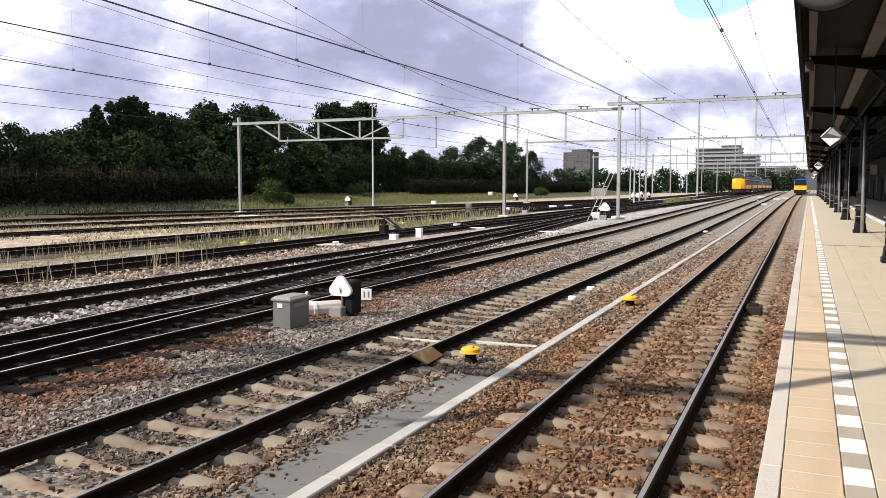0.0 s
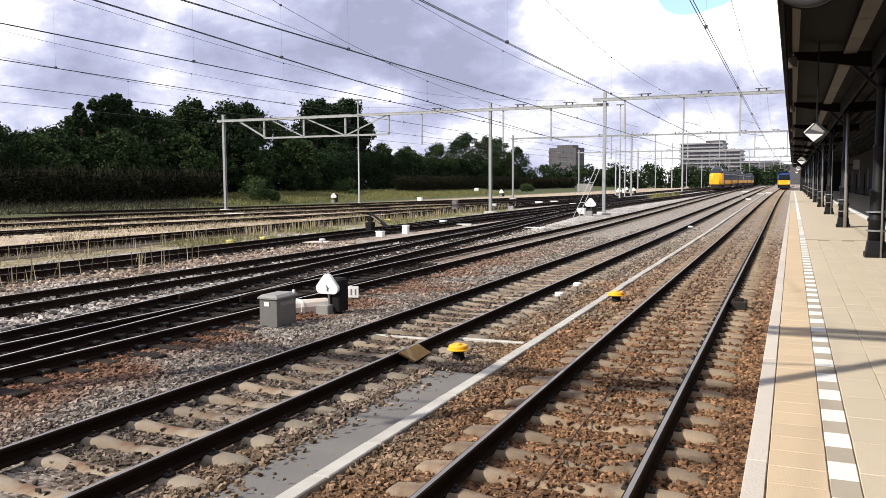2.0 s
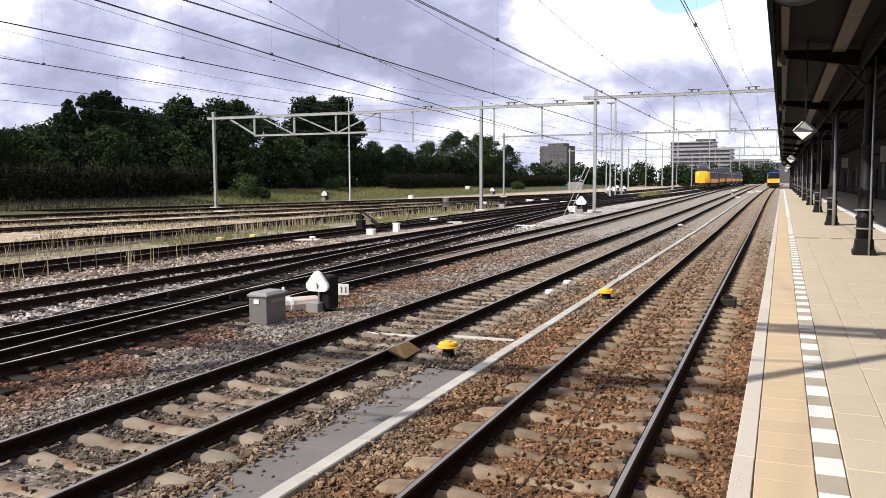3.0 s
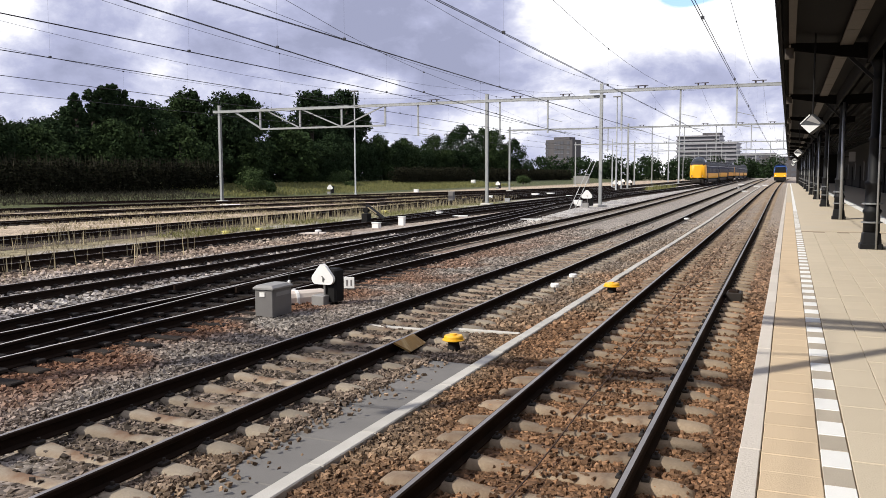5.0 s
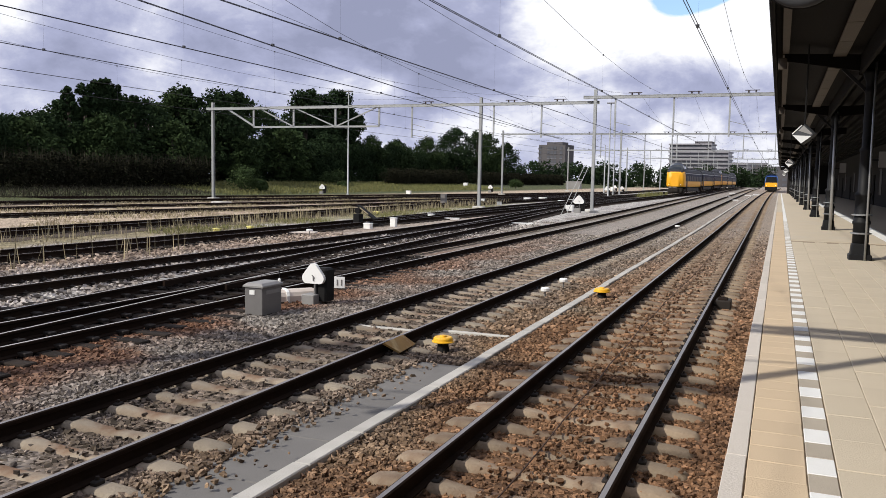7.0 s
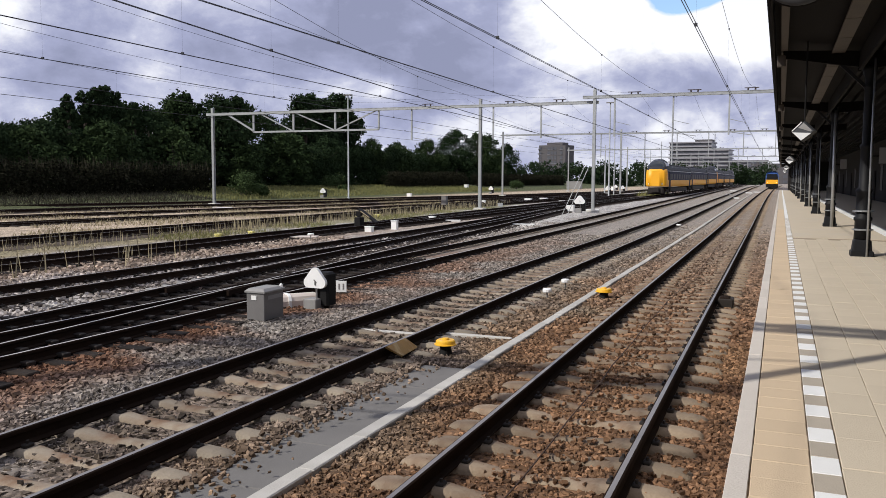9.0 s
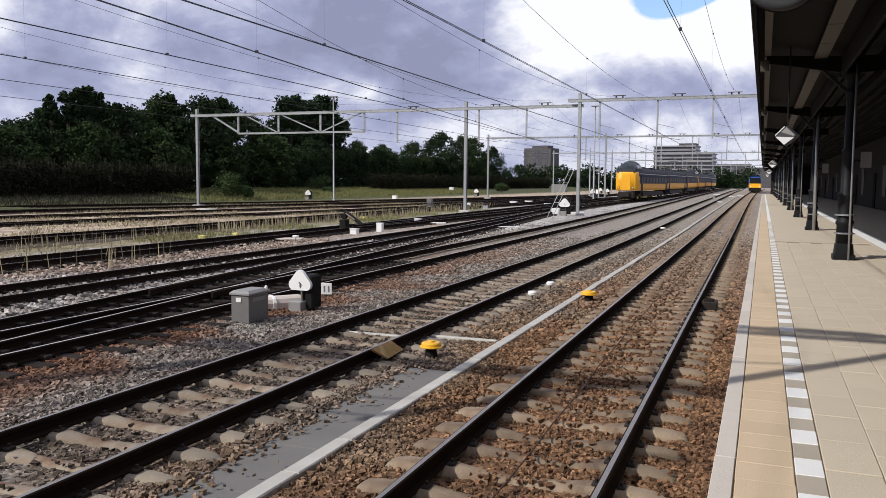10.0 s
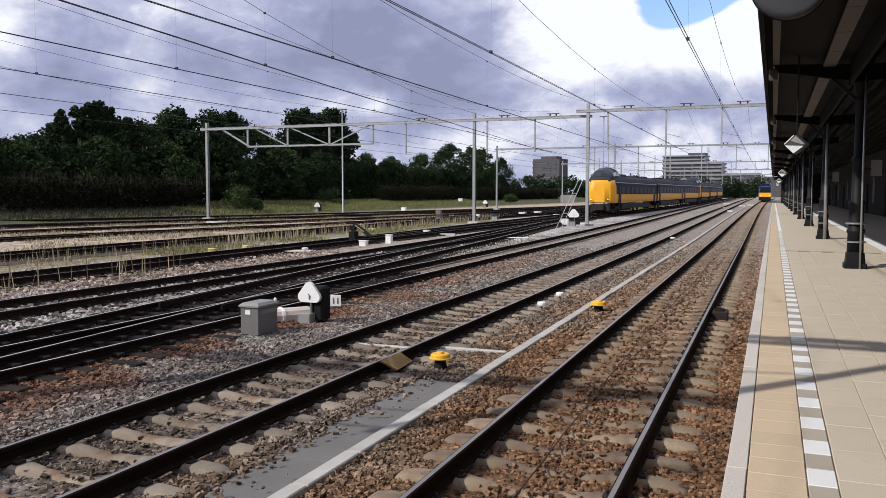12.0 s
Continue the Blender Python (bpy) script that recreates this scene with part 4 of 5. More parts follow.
def bogie(parent, y):
    s = Shape()
    for x in (-0.95, 0.95):
        s.box(x - 0.08, x + 0.08, y - 1.7, y + 1.7, 0.42, 0.72, 0, 0.03)
        s.box(x - 0.12, x + 0.12, y - 0.3, y + 0.3, 0.3, 0.9, 0, 0.03)
    b = part("bogie", s, M["iron"], parent)
    for dy in (-1.25, 1.25):
        w = Shape()
        for x in (-0.75, 0.75):
            w.tube((x - 0.07, y + dy, 0.46), (x + 0.07, y + dy, 0.46), 0.46, sides=18)
        w.tube((-0.75, y + dy, 0.46), (0.75, y + dy, 0.46), 0.08)
        part("wheelset", w, M["iron"], b)


def coach(label, lead, length=26.4, rear=False):
    """A coach with its middle at the origin, running towards -y. lead: with a yellow nose under a raised cab."""
    top = thing("train_coach", (0, 0, 0), label, "train coach", "coaches of the yellow train")
    w, h, y0, y1 = 1.42, length / 2, -length / 2 + 0.15, length / 2 - 0.15
    start = y0 + (1.5 if lead else 0)
    ring0 = body_ring(w, 1.08, start)
    s = Shape()
    s.loft([ring0, body_ring(w, 1.08, y1)])
    for k in range(15):          # roof faces take the grey, the sides the yellow
        s.m[k] = 1 if 4 <= k <= 11 else 0
    s.m[15] = s.m[16] = 1
    part("body", s, [M["trainyellow"], M["trainroof"]], top, "yellow lower sides and grey roof")
    part("underframe", Shape().box(-1.25, 1.25, start + 3.8, y1 - 3.8, 0.45, 0.95, 0, 0.05), M["iron"], top)
    for side in (-1, 1):
        x = side * (w + 0.006)
        lo = start + (0.3 if lead else 0.02)
        s = Shape()
        s.loft([[(x, y, 1.92), (x + side * 0.012, y, 1.92), (x + side * 0.012, y, 2.3), (x * 0.975 + side * 0.012, y, 3.0), (x * 0.975, y, 3.0), (x, y, 2.3)] for y in (lo, y1 - 0.02)])
        band = part("window_band", s, M["trainblue"], top, "dark blue window band")
        n = 8
        for i in range(n):
            c = lo + 3.3 + (y1 - lo - 6.2) * i / (n - 1)
            part("window", Shape().box(min(x + side * 0.004, x + side * 0.022), max(x + side * 0.004, x + side * 0.022), c - 0.75, c + 0.75, 2.0, 2.68, 0, 0.003), M["dull_glass"], band)
        for c in (lo + 1.6, y1 - 1.6):
            d = part("door", Shape().box(min(x - side * 0.01, x + side * 0.026), max(x - side * 0.01, x + side * 0.026), c - 0.62, c + 0.62, 1.0, 2.95, 0, 0.004), M["trainblue"], top, "dark blue passenger door")
            part("door_window", Shape().box(min(x, x + side * 0.034), max(x, x + side * 0.034), c - 0.35, c + 0.35, 1.9, 2.7, 0, 0.003), M["dull_glass"], d)
        part("pale_stripe", Shape().box(min(x - side * 0.06, x + side * 0.016), max(x - side * 0.06, x + side * 0.016), lo, y1 - 0.02, 3.03, 3.09), M["trainlight"], top)
    for y in (start + 3.2, y1 - 3.2):
        bogie(top, y)
    for y in (-4.0, 4.0, 9.0):
        part("roof_unit", Shape().box(-0.7, 0.7, y - 1.2, y + 1.2, 3.72, 3.98, 0, 0.08), M["trainroof"], top)
    if lead or rear:
        d = -1 if lead else 1
        end = start if lead else y1
        s = Shape()
        layers = [[(x, end, z) for x, _, z in body_ring(w, 1.08, 0)]]
        for out, k in ((0.55, 0.985), (1.05, 0.94), (1.32, 0.86), (1.42, 0.74)):
            layers.append([(x * k, end + d * out, min(1.12 + (z - 1.08) * (1 - (1 - k) * 0.35), 3.42 - out * 0.12)) for x, _, z in body_ring(w, 1.08, 0)])
        s.loft(layers)
        for k in range(60):          # the deck above the yellow front is grey
            s.m[k] = 1 if 5 <= k % 15 <= 10 else 0
        nose = part("nose", s, [M["trainyellow"], M["trainroof"]], top, "bright yellow rounded nose with gangway doors", True)
        f = end + d * 1.43
        part("gangway_door", Shape().box(-0.55, 0.55, min(f, f + d * 0.02), max(f, f + d * 0.02), 1.15, 3.05, 0, 0.004), M["trainyellow"], nose)
        for x in (-0.9, 0.9):
            part("headlight", Shape().tube((x, end + d * 1.25, 1.42), (x, end + d * 1.46, 1.42), 0.07, sides=10), M["headlight"], nose)
            part("lamp_surround", Shape().tube((x, end + d * 1.2, 1.42), (x, end + d * 1.42, 1.42), 0.15, sides=10), M["black"], nose)
            part("side_light", Shape().tube((x * 1.05, end + d * 1.1, 2.95), (x * 1.05, end + d * 1.36, 2.95), 0.13, sides=10), M["trainblue"], nose)
        s = Shape()
        s.box(-1.0, 1.0, min(end + d * 0.5, end + d * 1.25), max(end + d * 0.5, end + d * 1.3), 0.28, 0.98, 0, 0.06)
        s.box(-0.5, 0.5, min(end + d * 1.2, end + d * 1.6), max(end + d * 1.2, end + d * 1.6), 0.4, 0.95, 0, 0.05)
        part("coupler_skirt", s, M["iron"], top)
        part("snow_plough", Shape().box(-1.2, 1.2, min(end + d * 0.1, end + d * 0.55), max(end + d * 0.1, end + d * 0.55), 0.12, 0.5, 0, 0.04), M["iron"], top)
        # raised driver's cab, a rounded dome
        s = Shape()
        cab = []
        for y, zt, k in ((1.36, 3.34, 0.74), (1.12, 3.58, 0.86), (0.75, 3.86, 0.90), (0.2, 4.16, 0.89), (-0.5, 4.36, 0.87), (-1.6, 4.44, 0.85), (-3.0, 4.34, 0.83), (-4.4, 4.08, 0.79), (-5.6, 3.8, 0.70)):
            b, e = w * k, end + d * y
            cab.append([(b * math.copysign(abs(math.cos(a)) ** 0.75, math.cos(a)), e, 3.15 + (zt - 3.15) * math.sin(a) ** 0.8) for a in np.linspace(0, math.pi, 11)])
        cab = [[(x, y, z + 0.16 * (z - 3.15) / 1.4) for x, y, z in ring] for ring in cab]
        s.loft(cab)
        dome = part("driver_cab", s, M["trainroof"], top, "raised dark grey driver's cab", True)
        for a0, a1, name in ((2, 5, "windscreen"), (5, 8, "windscreen"), (1, 2, "side_window"), (8, 9, "side_window")):
            s = Shape()
            rings = cab[1:5] if name == "windscreen" else cab[3:7]
            shell = [[Vector(q) for q in ring[a0:a1 + 1]] for ring in rings]
            mid = Vector((0, end - d * 0.6, 3.2))
            for r0, r1 in zip(shell, shell[1:]):
                for p, q, u, v in zip(r0, r0[1:], r1[1:], r1):
                    s.face([mid + (w - mid) * 1.012 for w in (p, q, u, v)])
            part(name, s, M["glass"], dome)
    else:
        for y in (y0 - 0.1, y1 + 0.1):
            part("gangway", Shape().box(-0.75, 0.75, min(y, y - 0.12), max(y, y + 0.12), 1.0, 3.3, 0, 0.05), M["black"], top)
    return top


TRAIN = [coach("leading yellow coach with raised cab of the arriving train", True),
         coach("middle yellow and blue coach of the arriving train", False),
         coach("third yellow and blue coach of the arriving train", False),
         coach("last yellow and blue coach with a rear cab", False, rear=True)]
TRAIN.insert(2, coach("inner yellow coach with a cab coupled amid the train", False, rear=True))
TRAIN.insert(3, coach("coupled yellow coach with a cab amid the train", True))


def pantograph(parent, y, z):
    s = Shape()
    s.beam((-0.6, y, z), (0.6, y, z), 0.1, 0.1)
    for x in (-0.35, 0.35):
        s.tube((x, y, z), (x * 0.7, y + 1.1, z + 0.75), 0.03, sides=6)
        s.tube((x * 0.7, y + 1.1, z + 0.75), (x, y - 0.1, 5.4), 0.025, sides=6)
    s.beam((-0.8, y - 0.1, 5.42), (0.8, y - 0.1, 5.42), 0.12, 0.05)
    part("pantograph", s, M["iron"], parent)


pantograph(TRAIN[1], 5.0, 3.9)
for ob in TRAIN:
    ob.scale = (1.0, 1.0, 1.09)


def waiting_train():
    """The blue and yellow train that stands further up the platform track."""
    top = thing("waiting_train", (-0.72, 211.0, rise(0, 205)), "standing blue and yellow train with dark windscreen on the platform track", "train")
    s = Shape().loft([body_ring(1.4, 0.9, -10.5), body_ring(1.4, 0.9, 40)])
    for k in range(15):
        s.m[k] = 1 if 3 <= k <= 12 else 0
    part("body", s, [M["trainyellow"], M["trainbright"]], top, "blue body over a yellow sill")
    s, base = Shape(), body_ring(1.4, 0.9, 0)
    s.loft([[(x, -10.5, z) for x, _, z in base], [(x * 0.97, -11.0, 1.0 + (z - 0.9) * 0.97) for x, _, z in base], [(x * 0.9, -11.4 + max(0, z - 1.9) * 0.4, 1.05 + (z - 0.9) * 0.92) for x, _, z in base]])
    part("front", s, M["trainbright"], top, "bright blue cab front")
    part("yellow_panel", Shape().box(-1.3, 1.3, -11.5, -11.2, 1.0, 1.95, 0, 0.06), M["trainyellow"], top)
    part("windscreen", Shape().loft([[(-1.18, -11.52, 2.02), (1.18, -11.52, 2.02), (1.05, -11.02, 3.25), (-1.05, -11.02, 3.25)], [(-1.18, -11.2, 2.02), (1.18, -11.2, 2.02), (1.05, -10.9, 3.25), (-1.05, -10.9, 3.25)]]), M["dull_glass"], top)
    for x in (-0.95, 0.95):
        part("headlight", Shape().tube((x, -11.3, 1.35), (x, -11.54, 1.35), 0.09, sides=10), M["headlight"], top)
    part("skirt", Shape().box(-1.3, 1.3, -11.45, -10.6, 0.2, 1.0, 0, 0.05), M["black"], top)
    part("underframe", Shape().box(-1.2, 1.2, -6, 36, 0.3, 0.9, 0, 0.05), M["iron"], top)
    for y in (-8, 8, 30):
        bogie(top, y)
    pantograph(top, -6, 3.8)
    for i in range(10):
        for side in (-1, 1):
            x = side * 1.405
            part("window", Shape().box(min(x, x + side * 0.02), max(x, x + side * 0.02), -7 + i * 4.6, -4.2 + i * 4.6, 1.9, 2.7, 0, 0.003), M["glass"], top)


waiting_train()


# ---- ballast stones ----
def stones(name, count, x0, x1, y0, y1, size, label, keep_out=(), material="ballast", raised=0.0):
    """Angular broken stones, each a jittered block, strewn over a stretch of ground."""
    rng = np.random.default_rng(int(count + x1 * 10))
    kinds = []
    for k in range(7):
        c = np.array([(x, y, z) for x in (-1, 1) for y in (-1, 1) for z in (-1, 1)], float)
        c += rng.uniform(-0.6, 0.5, c.shape)
        kinds.append(c * rng.uniform(0.7, 1.15, 3) * (1, 1, 0.75))
    kinds = np.array(kinds)
    x, y = rng.uniform(x0, x1, count), rng.uniform(y0, y1, count)
    ok = rng.uniform(0, 1, count) > (y - 30) / 22
    for a, b, c, d in keep_out:
        ok &= ~((x > a) & (x < b) & (y > c) & (y < d))
    # sleepers keep mostly clear of stones between the rails
    for cx, first in ((-1.832, -19.7), (-5.825, -19.7)):
        on = (np.abs(x - cx) < 1.27) & (np.abs((y - first + 0.3) % 0.6 - 0.3) < 0.115)
        mid = np.abs(x - cx) < 0.42
        share = np.where(mid, 0.26, 0.04) if cx > -3 else np.where(mid, 0.03, 0.01)
        ok &= ~(on & (rng.uniform(0, 1, count) > share))
        lift = np.where(on, 0.035, np.where(np.abs(x - cx) < 1.27, -0.014, 0.0)) if cx > -3 else lift + np.where(on, 0.03, np.where(np.abs(x - cx) < 0.66, -0.024, 0.0))
        for side in (-0.7535, 0.7535):
            ok &= np.abs(x - cx - side) > 0.075
    x, y, lift = x[ok], y[ok], lift[ok]
    n = len(x)
    s = size * rng.uniform(0.5, 1.25, n) / 2
    z = GROUND + s * 0.3 + 0.012 * np.sin(x * 2.1 + y) * np.cos(y * 1.3) + rng.uniform(-0.01, 0.02, n) + lift + raised
    a, b = rng.uniform(0, 6.283, n), rng.uniform(-0.7, 0.7, n)
    v = kinds[rng.integers(0, 7, n)] * s[:, None, None]
    ca, sa, cb, sb = np.cos(a)[:, None], np.sin(a)[:, None], np.cos(b)[:, None], np.sin(b)[:, None]
    vx, vy, vz = v[..., 0], v[..., 1], v[..., 2]
    vy, vz = vy * cb - vz * sb, vy * sb + vz * cb
    vx, vy = vx * ca - vy * sa, vx * sa + vy * ca
    co = np.stack([vx + x[:, None], vy + y[:, None], vz + z[:, None]], -1).reshape(-1, 3)
    face = np.array([(0, 1, 3, 2), (4, 6, 7, 5), (0, 4, 5, 1), (2, 3, 7, 6), (0, 2, 6, 4), (1, 5, 7, 3)])
    idx = (face[None] + 8 * np.arange(n)[:, None, None]).reshape(-1)
    me = bpy.data.meshes.new(name)
    me.vertices.add(len(co))
    me.vertices.foreach_set("co", co.astype(np.float32).ravel())
    me.loops.add(len(idx))
    me.loops.foreach_set("vertex_index", idx.astype(np.int32))
    me.polygons.add(len(idx) // 4)
    me.polygons.foreach_set("loop_start", np.arange(0, len(idx), 4, dtype=np.int32))
    me.materials.append(M[material])
    me.update(calc_edges=True)
    me.polygons.foreach_set("use_smooth", np.zeros(len(me.polygons), bool))
    tagged(new(name, me), label, "ballast", kind="stuff")


PATH_OUT = (-4.64, -3.65, 0, 10.3)
DUCT_OUT = (-3.83, -3.64, 0, 60)
stones("ballast", 70000, -7.6, -0.16, 3.4, 13, 0.039, "coarse brown broken ballast between rusty rails", (PATH_OUT, DUCT_OUT))
stones("ballast", 23000, -7.6, -0.16, 13, 26, 0.055, "brown and grey broken ballast along the tracks", (DUCT_OUT,))
stones("soiled_ballast", 7000, -6.50, -5.15, 3.4, 17, 0.05, "dark soiled ballast between the rails of the main track", material="soiled")
stones("ballast", 17000, -7.6, -0.16, 26, 52, 0.05, "brown and grey ballast further along the tracks", (DUCT_OUT,))
stones("ballast", 16000, -9.35, -7.4, 5.5, 20, 0.06, "grey and rust-stained broken ballast by the turnout")
stones("oily_ballast", 9000, -12.6, -9.3, 5.0, 24, 0.06, "dark oil-soaked ballast in the turnout", material="oily")
stones("ballast", 9000, -9.4, -7.2, 20, 38, 0.07, "grey broken ballast between the running lines")
stones("ballast", 13000, -22.5, -12.4, 8, 32, 0.075, "pale grey broken ballast beside the siding")
stones("ballast", 9000, -14.2, -11.3, 30, 52, 0.07, "grey broken ballast beside the curving track")
stones("loose_stones", 80, -4.6, -3.85, 3.5, 10.2, 0.03, "small stones strewn over the walkway", raised=0.03)
for edge, amount in ((-4.52, 620), (-4.42, 560), (-4.30, 260), (-4.15, 110)):
    stones("loose_stones", amount, -4.66, edge, 3.5, 10.4, 0.042, "brown stones spilled over the edge of the walkway", raised=0.034)
bpy.data.objects["loose_stones"].location.z = 0.045


# ---- plants ----
def leaves(centres, radii, per, size, rng, flat=0.8):
    """Leaf clumps: small bent quads scattered over balls."""
    out = []
    for (cx, cy, cz), r in zip(centres, radii):
        d = rng.normal(size=(per, 3))
        d /= np.linalg.norm(d, axis=1, keepdims=True)
        p = d * (r * rng.uniform(0.55, 1.05, per) ** 0.6)[:, None] * (1, 1, flat) + (cx, cy, cz)
        p += rng.normal(0, r * 0.12, (per, 3))
        u = rng.normal(size=(per, 3))
        u /= np.linalg.norm(u, axis=1, keepdims=True)
        w = np.cross(u, d + rng.normal(size=(per, 3)) * 0.5)
        w /= np.linalg.norm(w, axis=1, keepdims=True) + 1e-9
        s = size * rng.uniform(0.6, 1.4, per)[:, None]
        out.append(np.stack([p - u * s, p + w * s * 0.55, p + u * s, p - w * s * 0.55], 1))
    return np.concatenate(out)


def tree_model(seed, height, spread, material, poplar=False, label="", category="tree"):
    rng = np.random.default_rng(seed)
    top = thing("tree", (0, 0, -500), label, category, "trees along the railway")
    s = Shape()
    k = 5
    bend = rng.uniform(-0.25, 0.25, (k + 1, 2)) * height * 0.06
    bend[0] = 0
    pts = [(bend[i, 0], bend[i, 1], height * 0.8 * i / k) for i in range(k + 1)]
    r0 = 0.02 * height + 0.05
    s.loft([[(x + r * math.cos(t), y + r * math.sin(t), z) for t in np.linspace(0, 2 * math.pi, 9)[:-1]] for (x, y, z), r in zip(pts, np.linspace(r0, r0 * 0.25, k + 1))])
    centres, radii = [], []
    n = 64 if poplar else 66
    for i in range(n):
        u = 0.04 + 0.96 * (i + rng.uniform(0, 1)) / n
        env = math.sin(math.pi * min(1, (u * 0.86 + 0.14))) ** 0.6 if not poplar else math.sin(math.pi * (u * 0.8 + 0.12)) ** 0.7
        r = spread * env * math.sqrt(rng.uniform(0.05, 1))
        a = rng.uniform(0, 6.283)
        c = (r * math.cos(a), r * math.sin(a), height * (0.10 + 0.84 * u))
        centres.append(c)
        radii.append(spread * rng.uniform(0.16, 0.34))
        if i % 6 == 0:
            z0 = c[2] * 0.75
            s.tube((0, 0, z0), (c[0] * 0.9, c[1] * 0.9, c[2]), r0 * 0.35, r0 * 0.1, 5)
    part("trunk", s, M["bark"], top)
    part("crown", quads("crown", leaves(centres, radii, 118, 0.165 + spread * 0.012, rng), material), None, top)
    return top


def plant_trees():
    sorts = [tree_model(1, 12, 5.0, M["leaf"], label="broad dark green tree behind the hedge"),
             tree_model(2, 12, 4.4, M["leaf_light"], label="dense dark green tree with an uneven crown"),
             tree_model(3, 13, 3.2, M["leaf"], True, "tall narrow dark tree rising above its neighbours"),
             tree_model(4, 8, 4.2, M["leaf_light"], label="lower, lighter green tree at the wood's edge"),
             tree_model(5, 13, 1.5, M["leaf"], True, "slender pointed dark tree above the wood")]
    rng = random.Random(3)
    base = 0.9
    rows = [(-76, 44, 8.5, 0), (-84, 54, 8.2, 1), (-76, 60, 8.8, 0), (-86, 72, 8.8, 1), (-80, 71, 9.0, 0), (-84, 79, 11.4, 2), (-80, 80, 11.8, 2), (-86, 90, 12.8, 2),
            (-80, 89, 12.0, 0), (-82, 98, 14.6, 1), (-78, 101, 14.3, 0), (-84, 114, 15.5, 1), (-88, 128, 14.0, 0), (-92, 149, 20.2, 2), (-92, 163, 21.6, 2), (-93, 157, 20.0, 2),
            (-90, 84, 11.6, 1), (-88, 76, 9.4, 0), (-80, 75.4, 12.7, 4), (-80, 78, 13.3, 4), (-80, 79.8, 14.0, 4), (-80, 81.4, 14.4, 4), (-80, 83, 13.8, 4), (-80, 86.4, 12.7, 4), (-81, 98, 15.0, 4), (-82, 112, 16.0, 4), (-90, 92, 13.2, 2), (-92, 96, 14.0, 2), (-92, 95, 13.0, 1), (-88, 105, 14.0, 0), (-94, 155, 19.0, 0), (-95, 168, 19.5, 1)]
    more = [(-78, 118, 10.2, 3), (-80, 137, 9.9, 0), (-84, 164, 11.1, 1), (-90, 190, 11.5, 0), (-84, 196, 12.5, 1), (-82, 211, 15.6, 0), (-84, 243, 16.0, 1), (-88, 275, 14.5, 0),
            (-75, 102, 8.4, 3), (-75, 88, 8.6, 3), (-75, 76, 8.7, 3), (-82, 228, 15.8, 1), (-86, 150, 10.5, 0), (-76, 66, 7.5, 3), (-80, 126, 9.5, 1), (-85, 178, 10.0, 3)]
    used = set()
    for x, y, h, k in rows + more:
        src = sorts[k]
        tall = (12, 12, 13, 8, 13)[k]
        m = pose(x, y, base, 0, 0, rng.uniform(0, 360))
        f = (h - base) / tall * 1.03
        ob = src if k not in used else copy_thing(src, m)
        used.add(k)
        ob.matrix_basis = m @ Matrix.Diagonal((f * rng.uniform(0.92, 1.1), f * rng.uniform(0.92, 1.1), f, 1))
    # far wood
    r = np.random.default_rng(9)
    centres, radii = [], []
    for i in range(170):
        u = i / 170
        x = -120 + 118 * u + r.uniform(-2, 2)
        y = 300 + 110 * u + r.uniform(-8, 8)
        for k in range(3):
            centres.append((x + r.uniform(-2, 2), y + r.uniform(-3, 3), 1.5 + k * 2.6 + r.uniform(-0.8, 0.8) + 1.6 * math.sin(i * 0.35)))
            radii.append(r.uniform(1.8, 3.0))
    tagged(new("far_wood", quads("far_wood", leaves(centres, radii, 60, 0.5, r), M["leaf"])), "far dark line of trees closing the yard", "trees", kind="stuff")


plant_trees()


def hedge(name, x, y0, y1, height, deep, label, seed, base=0.5, material="hedge"):
    r = np.random.default_rng(seed)
    centres, radii = [], []
    n = int((y1 - y0) * 1.6)
    for i in range(n):
        y = y0 + (y1 - y0) * i / n
        for z in np.arange(0.5, height - 0.4, 0.75):
            centres.append((x + r.uniform(-deep, deep) / 2, y + r.uniform(-0.5, 0.5), base + z + r.uniform(-0.2, 0.25)))
            radii.append(r.uniform(0.6, 0.95))
    tagged(new(name, quads(name, leaves(centres, radii, 60 if height > 5 else 90, 0.19 if height > 5 else 0.15, r, 1.0), M[material])), label, "hedge", kind="stuff")


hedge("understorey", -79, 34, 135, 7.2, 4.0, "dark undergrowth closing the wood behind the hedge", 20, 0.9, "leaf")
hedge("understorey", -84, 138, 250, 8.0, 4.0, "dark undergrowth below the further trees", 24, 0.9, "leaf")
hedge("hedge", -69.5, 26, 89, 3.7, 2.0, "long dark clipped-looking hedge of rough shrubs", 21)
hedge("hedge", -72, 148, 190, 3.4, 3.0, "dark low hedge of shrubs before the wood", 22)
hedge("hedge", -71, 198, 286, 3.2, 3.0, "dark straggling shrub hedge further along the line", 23)


